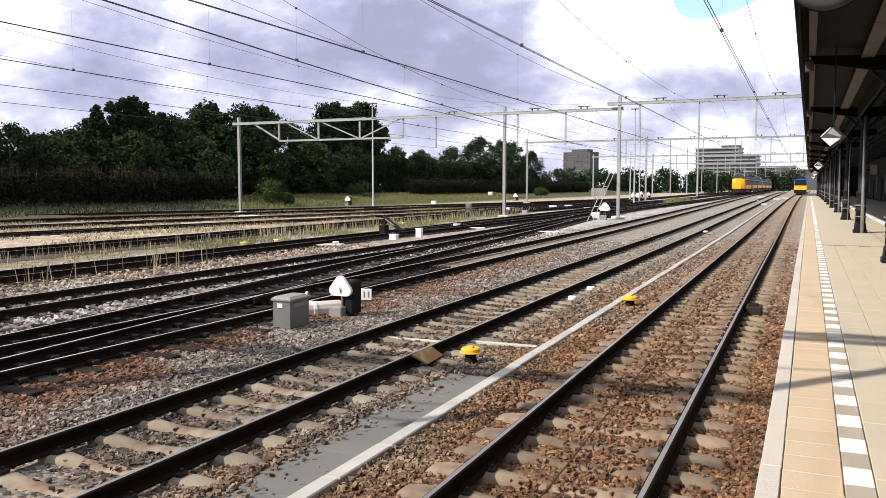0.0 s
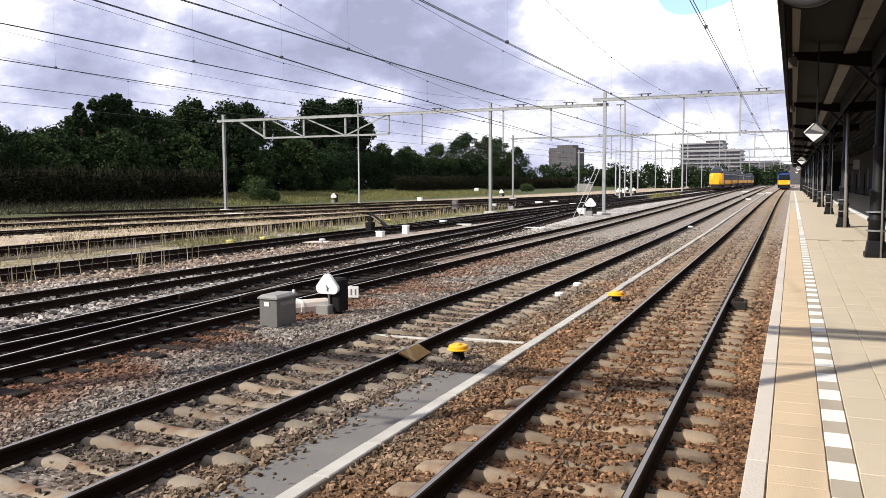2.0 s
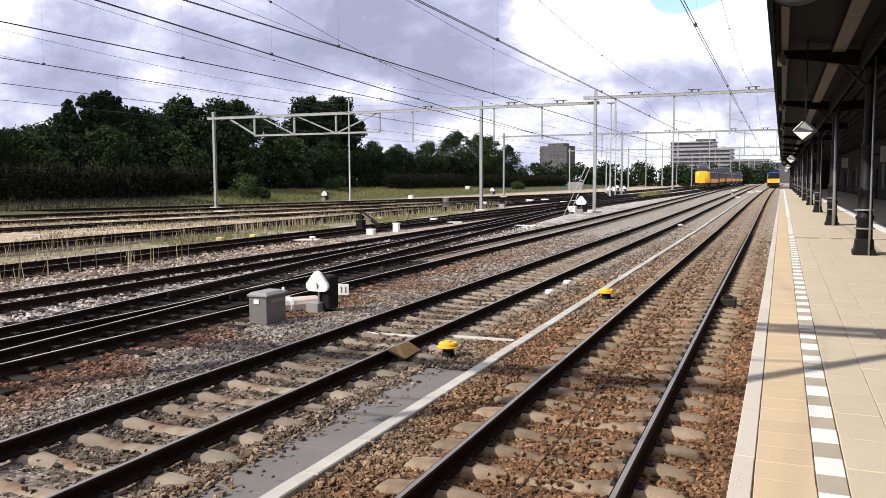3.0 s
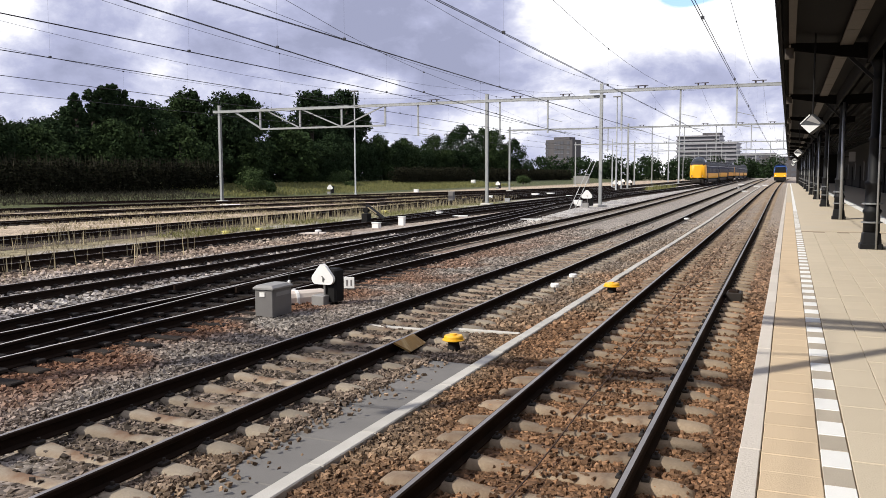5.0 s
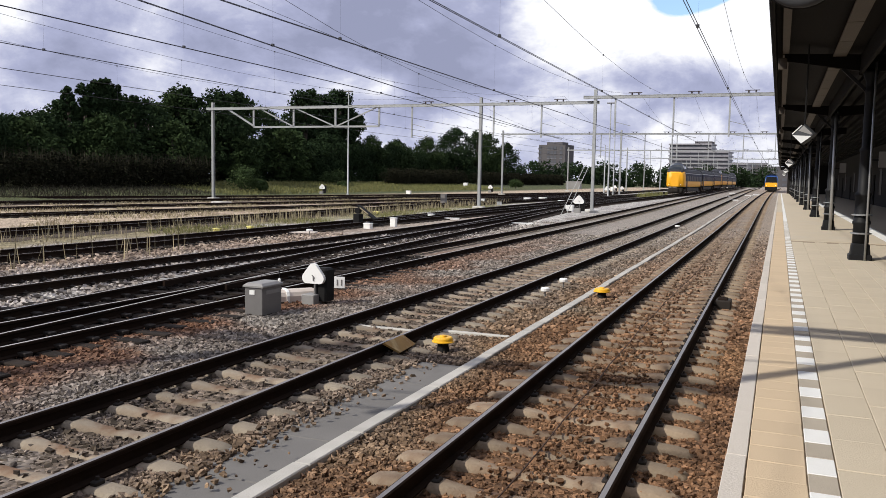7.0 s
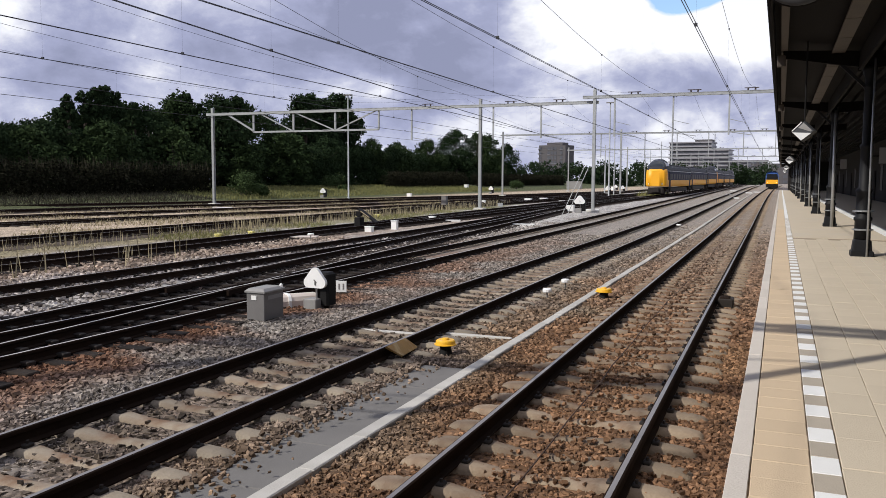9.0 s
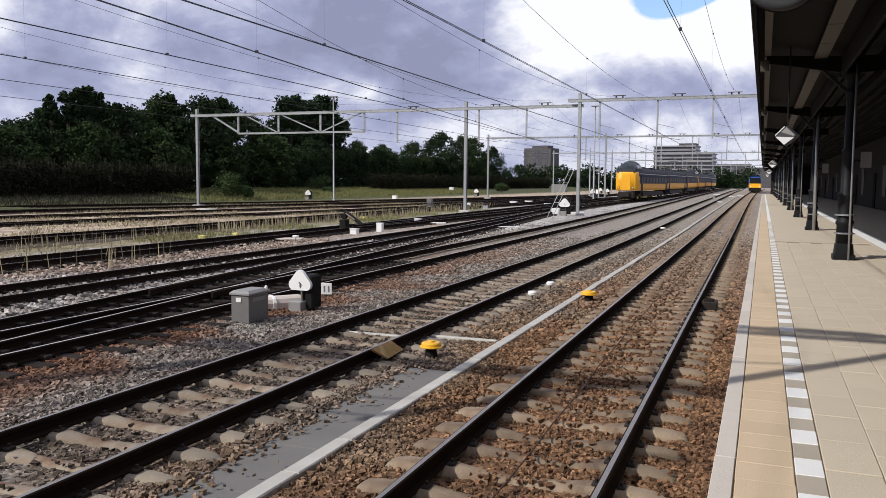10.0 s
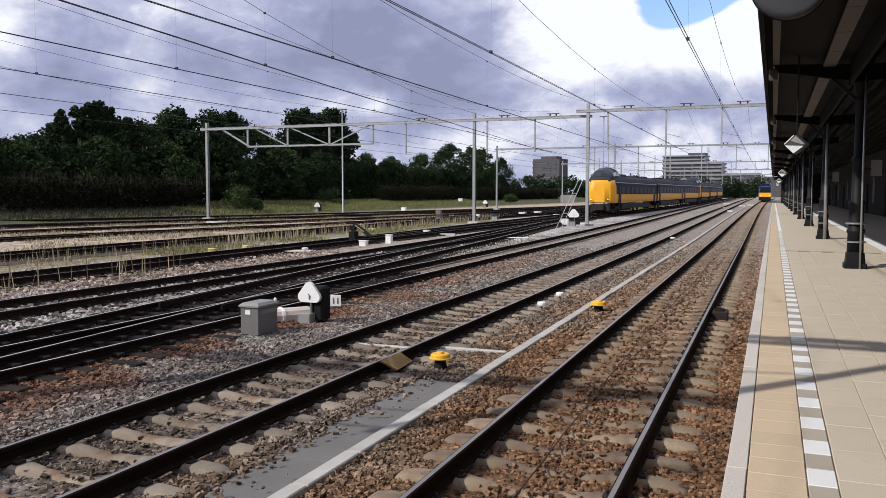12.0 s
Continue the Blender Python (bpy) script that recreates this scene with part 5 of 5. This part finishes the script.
def blades(name, count, area, height, width, material, label, seed, category="grass", lean=0.3, clump=0.0):
    """Upright stalks and blades: thin tapered quads, crossed by chance."""
    r = np.random.default_rng(seed)
    x0, x1, y0, y1 = area
    x, y = r.uniform(x0, x1, count), r.uniform(y0, y1, count)
    if clump:
        keep = np.array([noise.noise((a * clump, b * clump, seed)) > -0.05 for a, b in zip(x, y)])
        x, y = x[keep], y[keep]
    n = len(x)
    h = height * r.uniform(0.45, 1.2, n)
    g = GROUND + np.clip((-x - 60) / 14, 0, 1) * 1.2
    a = r.uniform(0, 6.283, n)
    w = width * r.uniform(0.6, 1.3, n) / 2
    dx, dy = np.cos(a) * w, np.sin(a) * w
    tx, ty = x + r.normal(0, lean, n) * h, y + r.normal(0, lean, n) * h
    v = np.stack([np.stack([x - dx, y - dy, g], -1), np.stack([x + dx, y + dy, g], -1), np.stack([tx + dx * 0.4, ty + dy * 0.4, g + h], -1), np.stack([tx - dx * 0.4, ty - dy * 0.4, g + h], -1)], 1)
    tagged(new(name, quads(name, v, M[material])), label, category, kind="stuff")


blades("dead_stalks", 620, (-26.2, -24.2, 14, 75), 0.5, 0.032, "straw", "tall dry dead stalks beside the siding", 31, "weeds", 0.1)
blades("dead_stalks", 520, (-26.3, -24.8, 34, 80), 0.55, 0.055, "straw", "dense tall dead stalks standing like a fence along the siding", 40, "weeds", 0.06)
blades("dead_stalks", 40, (-19.5, -17.6, 13, 22), 0.75, 0.04, "straw", "few tall dry stalks near the rails", 32, "weeds", 0.12)
blades("weeds", 7000, (-25.5, -22.3, 27, 70), 0.2, 0.03, "grass", "green and yellow weeds between the sidings", 33, "weeds", 0.5, 0.35)
blades("dry_grass", 36000, (-54, -29.5, 20, 95), 0.15, 0.055, "straw", "bleached dry grass between disused tracks", 34, "grass", 0.5, 0.22)
blades("dry_grass", 4000, (-27.2, -20.8, 18, 60), 0.10, 0.04, "straw", "short dry grass among the sidings", 37, "grass", 0.6, 0.3)
blades("bank_grass", 24000, (-76, -60, 80, 190), 0.35, 0.08, "grass", "long green and yellow grass on the bank", 35, "grass", 0.4)
# Darker blades here paint the hedge's shadow into the bank grass.
blades("bank_grass", 9000, (-76, -61, 36, 80), 0.35, 0.08, "reed", "grass at the foot of the hedge, darkened as hedge shade", 39, "grass", 0.4)
blades("reeds", 700, (-70.6, -68.4, 26, 89), 1.1, 0.045, "reed", "pale reed stems standing above the hedge", 36, "reeds", 0.12)
bpy.data.objects["reeds"].location.z = 2.9
blades("yellow_weeds", 500, (-18.6, -15.6, 118, 136), 0.9, 0.10, "grass", "yellow-green weeds by the train's track", 38, "weeds", 0.3)


def bushes():
    r = np.random.default_rng(41)
    spots = [(-64, 88, 3.4, 2.3), (-63, 91, 1.5, 1.0), (-73, 128, 3.0, 2.4), (-68, 122, 1.2, 1.0), (-60, 196, 2.0, 2.0)]
    for x, y, h, w in spots:
        top = thing("bush", (x, y, 0.2), "rounded green bush standing in the bank grass", "bush", "bushes on the bank")
        centres = [(r.uniform(-w, w) * 0.6, r.uniform(-w, w) * 0.6, h * r.uniform(0.2, 0.8)) for _ in range(16)]
        part("foliage", quads("foliage", leaves(centres, [w * r.uniform(0.3, 0.5) for _ in centres], 170, 0.12, r), M["leaf_bush"]), None, top)
        s = Shape()
        for c in centres[:6]:
            s.tube((0, 0, -0.2), c, 0.05, 0.015, 5)
        part("stems", s, M["bark"], top)


bushes()


# ---- far buildings ----
def tower():
    top = thing("apartment_building", (-113.5, 446, 0), "grey brick apartment tower with dark window columns", "building", turn=-12)
    part("wall", Shape().box(-9, 9, -6, 6, -0.2, 21.5), M["concrete_far"], top)
    top.scale = (0.9, 0.9, 1.0)
    part("roof", Shape().box(-4.5, 6, -4, 4, 21.5, 23.0), M["concrete_far"], top)
    for f in range(8):
        z = 1.2 + f * 2.55
        for x in (-8.1, -2.2, 0.0, 2.2, 6.2):
            win = part("window", Shape().box(x - 0.85, x + 0.85, -6.12, -6.004, z, z + 1.5), M["far_dark"], top)
            part("sill", Shape().box(x - 0.95, x + 0.95, -6.3, -6.004, z - 0.16, z - 0.02), M["band_far"], win)
        part("balcony", Shape().box(-9.3, -8.6, -6.6, -6.004, z - 0.2, z + 0.7), M["band_far"], top)


def slab_block():
    top = thing("terraced_building", (-50, 528, 0), "pale stepped office block with long horizontal balcony bands", "building", turn=-7)
    widths = [(-11, 46, 3), (-11, 36, 3), (-11, 25, 3), (-11, 15, 2)]
    z = 0.0
    for x0, x1, floors in widths:
        for _ in range(floors):
            part("storey", Shape().box(x0 + 0.6, x1 - 0.6, -7, 7, z, z + 1.55), M["far_dark"], top)
            part("balcony_band", Shape().box(x0, x1, -8, 8, z + 1.5, z + 2.3, 0, 0.05), M["band_far"], top)
            z += 2.36
    part("roof_mast", Shape().tube((15, 0, z), (15, 0, z + 5), 0.25), M["galv"], top)
    part("roof_house", Shape().box(4, 14, -4, 4, z, z + 1.4), M["concrete_far"], top)


def low_block(x, y, w, h, label):
    top = thing("distant_building", (x, y, 0), label, "building", "distant low buildings")
    part("wall", Shape().box(-w / 2, w / 2, -5, 5, -0.2, h), M["concrete_far"], top)
    part("roof", Shape().box(-w / 2 - 0.4, w / 2 + 0.4, -5.4, 5.4, h, h + 0.5), M["band_far"], top)
    for i in range(int(w / 4)):
        for k in range(int(h / 3)):
            part("window", Shape().box(-w / 2 + 1 + i * 4, -w / 2 + 3.4 + i * 4, -5.1, -5.004, 1 + k * 3, 2.6 + k * 3), M["far_dark"], top)


tower()
slab_block()
low_block(-20, 560, 30, 15, "distant grey block behind the overhead wires")
low_block(8, 520, 26, 12, "distant grey block at the end of the line")
low_block(-95, 470, 12, 9, "low distant grey building beside the tower")


# ---- lineside equipment ----
def relay_box():
    top = thing("equipment_cabinet", (-8.655, 12.58, -0.22), "grey steel trackside equipment cabinet with a sloping lid", "cabinet")
    part("body", Shape().box(-0.19, 0.19, -0.31, 0.31, 0.03, 0.53, 0, 0.008), M["grey_paint"], top)
    lid = Shape().loft([[(-0.215, -0.335, 0.53), (0.215, -0.335, 0.53), (0.215, 0.335, 0.53), (-0.215, 0.335, 0.53)], [(-0.215, -0.335, 0.56), (0.215, -0.335, 0.56), (0.215, 0.335, 0.56), (-0.215, 0.335, 0.56)],
                        [(-0.16, -0.28, 0.605), (0.16, -0.28, 0.605), (0.16, 0.28, 0.605), (-0.16, 0.28, 0.605)]])
    part("lid", lid, M["grey_lid"], top)
    part("label_plate", Shape().box(-0.08, 0.03, -0.322, -0.312, 0.40, 0.48), M["white"], top)
    part("side_plate", Shape().box(0.192, 0.2, -0.2, 0.24, 0.40, 0.47), M["grey_lid"], top)
    part("antenna", Shape().tube((0.17, 0.27, 0.56), (0.17, 0.27, 0.80), 0.008, sides=6), M["black"], top)
    part("antenna_foot", Shape().turned([(0.03, 0.56), (0.03, 0.62), (0.012, 0.65)], 0.17, 0.27, 8), M["white"], top)
    for x in (-0.13, 0.13):
        part("foot", Shape().box(x - 0.04, x + 0.04, -0.28, 0.28, -0.04, 0.03), M["black"], top)


def rounded_triangle(w, h, r=0.075, n=6):
    """Outline of an upright triangle with well rounded corners."""
    corners = [(-w / 2 + r, r), (w / 2 - r, r), (0, h - r * 1.15)]
    cuts = [(150, 270), (-90, 30), (30, 150)]
    out = []
    for (cx, cz), (a0, a1) in zip(corners, cuts):
        for i in range(n + 1):
            a = radians(a0 + (a1 - a0) * i / n)
            out.append((cx + r * math.cos(a), cz + r * math.sin(a)))
    return out


def dwarf_signal(x, y, turn, label, size=1.0):
    top = thing("dwarf_signal", (x, y, -0.22 + rise(x, y)), label, "railway signal", "dwarf signals", turn=turn)
    f = size
    out = rounded_triangle(0.52 * f, 0.42 * f, 0.11 * f)
    face = Shape().loft([[(a, -0.09 * f, 0.43 * f + b) for a, b in out], [(a, -0.02 * f, 0.43 * f + b) for a, b in out]])
    plate = part("signal_face", face, M["white"], top, "white enamelled triangular face")
    part("lens_rod", Shape().beam((0.02 * f, -0.1 * f, 0.49 * f), (0.02 * f, -0.1 * f, 0.58 * f), 0.02, 0.02), M["grey_paint"], plate)
    part("lens_mark", Shape().beam((-0.01 * f, -0.1 * f, 0.60 * f), (0.05 * f, -0.1 * f, 0.54 * f), 0.015, 0.015), M["grey_paint"], plate)
    part("housing", Shape().box(-0.02 * f, 0.27 * f, -0.02 * f, 0.3 * f, 0.08 * f, 0.74 * f, 0, 0.04), M["black"], top)
    part("stem", Shape().tube((0.03 * f, -0.05, 0), (0.03 * f, -0.05, 0.5 * f), 0.025, sides=8), M["grey_paint"], top)
    part("foot_block", Shape().box(-0.2 * f, 0.1 * f, -0.2 * f, 0.1 * f, -0.05, 0.22 * f, 0, 0.015), M["grey_lid"], top)
    return top


def plate_sign(x, y, z, w, h, turn, label, bars=True):
    top = thing("number_plate", (x, y, -0.25), label, "sign", "white plates", turn=turn)
    part("plate", Shape().box(-w / 2, w / 2, -0.012, 0.012, z, z + h, 0, 0.003), M["white"], top)
    part("post", Shape().box(-0.02, 0.02, 0.013, 0.04, -0.1, z + h * 0.7), M["grey_paint"], top)
    if bars:
        for dx in (-0.2, 0.2):
            part("figure_bar", Shape().box(dx * w - 0.014, dx * w + 0.014, -0.02, -0.0125, z + h * 0.35, z + h * 0.8), M["grey_paint"], top)


def point_motor(x, y, turn, label, f=1.0):
    top = thing("point_machine", (x, y, -0.23), label, "point machine", "point machines", turn=turn)
    ring = [(-0.2, 0.0), (0.2, 0.0), (0.2, 0.16), (0.16, 0.24), (0.08, 0.28), (-0.08, 0.28), (-0.16, 0.24), (-0.2, 0.16)]
    part("cover", Shape().loft([[(a * f, -0.42 * f, b * f) for a, b in ring], [(a * f, 0.42 * f, b * f) for a, b in ring]]), M["pinkish"], top, "faded pale cover")
    part("end_flange", Shape().loft([[(a * 1.1 * f, -0.2 * f, b * 1.06 * f) for a, b in ring], [(a * 1.1 * f, -0.14 * f, b * 1.06 * f) for a, b in ring]]), M["white"], top)
    part("drive_rod", Shape().tube((-0.2, 0, 0.1), (-0.9, 0, 0.1), 0.03, sides=8), M["iron"], top)


def yellow_cap(x, y, f, label):
    top = thing("axle_counter", (x, y, -0.19), label, "track device", "yellow track devices")
    part("cap", Shape().turned([(0.150 * f, 0.12), (0.160 * f, 0.126), (0.160 * f, 0.136), (0.142 * f, 0.142), (0.136 * f, 0.182), (0.122 * f, 0.198), (0.05 * f, 0.20), (0.045 * f, 0.222), (0.03 * f, 0.225)], sides=20), M["yellow"], top)
    part("body", Shape().turned([(0.10 * f, -0.03), (0.08 * f, 0.06), (0.08 * f, 0.122)], sides=14), M["black"], top)


def peg(x, y, label, h=0.16, r=0.075):
    top = thing("marker_peg", (x, y, -0.23), label, "marker", "white marker pegs")
    part("stem", Shape().tube((0, 0, -0.03), (0, 0, h), 0.02, sides=6), M["grey_paint"], top)
    part("head", Shape().turned([(r * 0.85, h), (r, h + 0.02), (r, h + 0.07), (r * 0.8, h + 0.09), (0.01, h + 0.095)], sides=12), M["white"], top)


relay_box()
dwarf_signal(-8.40, 14.0, -4, "white triangular dwarf signal on a black housing among ballast")
dwarf_signal(-13.95, 62.3, 6, "white dwarf signal at a mast's foot", 1.6)
dwarf_signal(-25.0, 132, 6, "white dwarf signal far up the yard", 1.7)
dwarf_signal(-48.3, 142, 6, "white dwarf signal beside the grass bank", 1.7)
dwarf_signal(-58, 98.4, 10, "white tilted dwarf signal before the bank", 1.6)
dwarf_signal(-36, 200, 6, "white dwarf signal at the yard throat", 1.8)
dwarf_signal(-29.5, 172, 6, "white dwarf signal between far sidings", 1.7)
plate_sign(-9.0, 16.05, 0.03, 0.24, 0.3, 18, "small white plate with two dark bars on a short post")
point_motor(-8.95, 14.05, -38, "pale rounded point machine beside the dwarf signal")
yellow_cap(-4.44, 11.05, 1.05, "yellow mushroom-shaped axle counter on ballast")
yellow_cap(-3.39, 17.73, 1.2, "yellow capped axle counter beside the duct")
peg(-4.51, 17.13, "white topped marker peg in the ballast", 0.16, 0.10)
peg(-4.51, 18.79, "white topped marker peg beside another", 0.18, 0.10)
peg(-4.8, 46.0, "white marker peg further along the duct", 0.14, 0.14)


def board():
    top = thing("yellow_board", (-4.8, 10.35, 0), "worn yellow-brown board leaning on a rail", "board")
    p = [Vector((-0.06, 0.06, -0.16)), Vector((-0.11, 0.70, -0.16)), Vector((-0.24, 0.52, 0.004)), Vector((-0.21, -0.18, 0.004))]
    up = Vector((0.75, 0.1, 0.6)).normalized() * 0.03
    part("panel", Shape().loft([p, [q + up for q in p]]), M["mat"], top)
    part("batten", Shape().beam((-0.1, 0.2, -0.17), (-0.12, 0.6, -0.17), 0.05, 0.05), M["timber"], top)


board()


def rail_contact():
    """The small iron device clamped outside the platform rail."""
    top = thing("rail_contact", (-1.832 + 0.7535 + 0.14, 17.6, -0.12), "small dark iron device clamped to the rail", "track device")
    part("body", Shape().box(-0.06, 0.24, -0.24, 0.24, -0.08, 0.09, 0, 0.02), M["iron"], top)
    part("cover", Shape().box(-0.03, 0.17, -0.18, 0.18, 0.09, 0.115, 0, 0.015), M["rail"], top)
    part("clamp", Shape().box(-0.10, -0.05, -0.1, 0.1, -0.08, 0.0, 0, 0.01), M["rail"], top)


rail_contact()


def cross_cover(x0, x1, y, label):
    top = thing("cable_cover", ((x0 + x1) / 2, y, -0.2), label, "cable cover", "cable covers")
    w = (x1 - x0) / 2
    part("cover", Shape().box(-w, w, -0.05, 0.05, -0.05, 0.03, 0, 0.012), M["duct"], top)


cross_cover(-5.0, -3.85, 12.45, "pale cable cover crossing the ballast to the duct")
cross_cover(-6.55, -5.1, 12.2, "pale cable cover lying between the rails")


def lever_frame():
    top = thing("point_lever", (-19.7, 37.6, -0.22), "dark hand point lever beside white boxes", "point lever")
    part("stand", Shape().box(-0.5, -0.12, -0.22, 0.22, 0, 0.62, 0, 0.03), M["black"], top)
    part("base", Shape().box(-0.5, 0.75, -0.25, 0.25, -0.03, 0.16, 0, 0.02), M["timber"], top)
    part("sloping_plate", Shape().beam((-0.3, 0, 1.05), (0.72, 0, 0.36), 0.4, 0.07), M["black"], top)
    part("lever", Shape().beam((-0.1, -0.24, 0.95), (0.4, -0.24, 0.62), 0.04, 0.04), M["straw_board"], top)
    part("weight", Shape().tube((-0.32, -0.1, 0.78), (-0.32, 0.1, 0.78), 0.15, sides=12), M["black"], top)


lever_frame()


def white_box(x, y, w, d, h, label, turn=0.0, material="white"):
    top = thing("marker_box", (x, y, -0.22 + rise(x, y)), label, "marker box", "pale lineside boxes", turn=turn)
    part("body", Shape().box(-w / 2, w / 2, -d / 2, d / 2, -0.03, h, 0, 0.02), M[material], top)
    part("cover", Shape().box(-w / 2 - 0.02, w / 2 + 0.02, -d / 2 - 0.02, d / 2 + 0.02, h, h + 0.04, 0, 0.015), M[material], top)


for x, y, w, h in [(-18.6, 36.0, 0.5, 0.3), (-18.3, 38.3, 0.42, 0.55), (-15.1, 64.2, 0.8, 0.6), (-25.9, 89.3, 1.0, 0.45), (-25.6, 94.8, 1.1, 0.35), (-23.9, 73, 0.55, 0.35), (-67, 179, 1.2, 1.9), (-51.8, 113.6, 0.9, 0.6),
                   (-39.3, 214, 1.3, 1.2), (-28, 80, 0.5, 0.5), (-19.8, 46.9, 0.5, 0.35)]:
    white_box(x, y, w * 0.75, w * 0.6, h * 0.75, "white painted lineside box on the ballast")
for x, y, w in [(-18.8, 46.8, 1.7), (-13.3, 44.6, 1.4), (-17.6, 82.5, 1.9), (-45.1, 59.2, 1.8), (-13.9, 66.5, 1.2), (-21.5, 90, 2.0)]:
    white_box(x, y, w, 0.25, 0.06, "white painted plank lying on the ballast", 12)
for x, y, w in [(-22.8, 29.6, 0.24), (-22.6, 31.8, 0.24), (-25.3, 50.2, 0.4)]:
    white_box(x, y, w, w, 0.12, "small yellow lineside box in weeds", 0, "pale_yellow")
for x, y, w in [(-4.6, 112, 0.6), (-4.2, 150, 0.9), (-3.0, 158, 1.0), (-6.6, 134, 0.6), (-7.6, 170, 1.2)]:
    white_box(x, y, w, 0.5, 0.12, "white painted cover lying beside the duct", 15)
white_box(-19.1, 30.8, 1.1, 0.7, 0.05, "pale yellow board lying between tracks", 20, "pinkish")
peg(-18.3, 30.0, "white marker peg between sidings", 0.2, 0.14)
white_box(-55, 238, 4.2, 2.4, 2.2, "grey-green lineside cabinet far up the yard", 0, "grey_lid")
white_box(-28.75, 71, 0.5, 0.4, 1.0, "grey weathered post box beside a siding", 0, "grey_paint")


def stay():
    """Two inclined rods with rungs that stay the mast."""
    top = thing("mast_stay", (-13.75, 55.6, -0.2), "pair of inclined galvanised stay rods with rungs", "stay")
    for dx in (0.0, 0.38):
        part("rod", Shape().tube((dx, 0, 0), (1.35 + dx * 0.8, 1.0, 3.45), 0.024, sides=6), M["galv"], top)
    for k in range(2):
        u = 0.35 + 0.4 * k
        part("rung", Shape().tube((1.35 * u, u, 3.45 * u), (0.38 + (1.35 - 0.076) * u, u, 3.45 * u), 0.02, sides=5), M["galv"], top)


stay()


# ---- under the canopy ----
def platform_lamp(x, y, z, label):
    """A square lamp box hung by one corner: pale diffuser below, grey housing above, dark frame round both."""
    top = thing("platform_sign_lamp", (x, y, z), label, "lamp", "hanging diamond lamps", turn=-22)
    top.scale = (0.85, 0.85, 0.85)
    ring = [(0.27, 0), (0.02, 0.24), (-0.27, 0), (-0.02, -0.24)]
    part("frame", Shape().loft([[(p * k, e, q * k) for p, q in ring] for k, e in ((0.93, -0.12), (1.0, -0.09), (1.0, 0.09), (0.93, 0.12))]), M["clock"], top)
    part("diffuser", Shape().loft([[(p, e, q) for p, q in ((-0.235, -0.015), (-0.02, -0.215), (0.21, -0.045))] for e in (-0.128, -0.118)]), M["lamp"], top, "pale lower diffuser")
    part("housing", Shape().loft([[(p, e, q) for p, q in ((-0.10, 0.09), (0.02, 0.205), (0.225, 0.02), (0.20, -0.01))] for e in (-0.13, -0.118)]), M["grey_lid"], top, "grey upper housing")
    part("edge_bar", Shape().beam((-0.245, -0.13, 0.012), (-0.02, -0.13, 0.222), 0.014, 0.022), M["lamp"], top)
    part("hanger", Shape().tube((0, 0, 0.2), (0, 0, (5.2 - z) / 0.85), 0.02, sides=6), M["black"], top)


for k in range(4):
    platform_lamp(0.46, 18.4 + 25 * k, 3.38, "white diamond-shaped lamp hanging from the canopy")


def dish():
    """A round double-faced clock case, seen from below and behind."""
    top = thing("hanging_clock", (0.145, 9.0, 4.47), "large round grey clock case hanging from the canopy edge", "clock")
    ring = [(math.cos(2 * math.pi * i / 32), math.sin(2 * math.pi * i / 32)) for i in range(32)]
    part("case", Shape().loft([[(r * a, y, r * b) for a, b in ring] for r, y in ((0.30, -0.085), (0.35, -0.07), (0.365, -0.03), (0.365, 0.03), (0.35, 0.07), (0.30, 0.085))]), M["clock"], top, smooth=True)
    part("rim", Shape().loft([[(r * a, y, r * b) for a, b in ring] for r, y in ((0.37, -0.012), (0.378, 0.0), (0.37, 0.012))]), M["black"], top)
    part("hanger", Shape().tube((0, 0, 0.36), (0, 0, 0.75), 0.02, sides=8), M["black"], top)


dish()


def small_signs():
    for y, z in ((32.1, 2.2), (19.7, 2.15)):
        top = thing("platform_notice", (2.06, y, PLAT + z), "small grey notice box fixed to a column", "sign", "column notices")
        part("panel", Shape().box(-0.09, 0.12, -0.03, 0.03, -0.16, 0.18, 0, 0.006), M["grey_paint"], top)
        part("arm", Shape().box(-0.3, -0.09, -0.015, 0.015, -0.02, 0.02), M["black"], top)


small_signs()

# ---- small paving pieces ----
platform()


def align_platform():
    """Platform, canopy and all that stands or hangs there run a third of a degree off the tracks."""
    turn = pose(0, 8, 0, 0, 0, -0.31) @ pose(0, -8, 0)
    kinds = ("platform", "canopy", "wall_station", "hanging_clock")
    for ob in list(bpy.data.objects):
        if ob.parent is None and ob.name.startswith(kinds):
            ob.matrix_basis = turn @ ob.matrix_basis


align_platform()


# ---- motion ----
def motions():
    """The yellow train rolls in along its curving track at about 9 m/s."""
    line = LINES["four"]
    for i, ob in enumerate(TRAIN):
        rows = []
        for k in range(13):
            y = 195.5 - 8.96 * k - 0.018 * k * k + 13.2 + 26.7 * i
            dx = line(y + 9) - line(y - 9)
            rows.append((float(k), pose((line(y + 9) + line(y - 9)) / 2, y, rise(line(y), y), 0, 0, -math.degrees(math.atan2(dx, 18)))))
        walk(ob, rows)


motions()
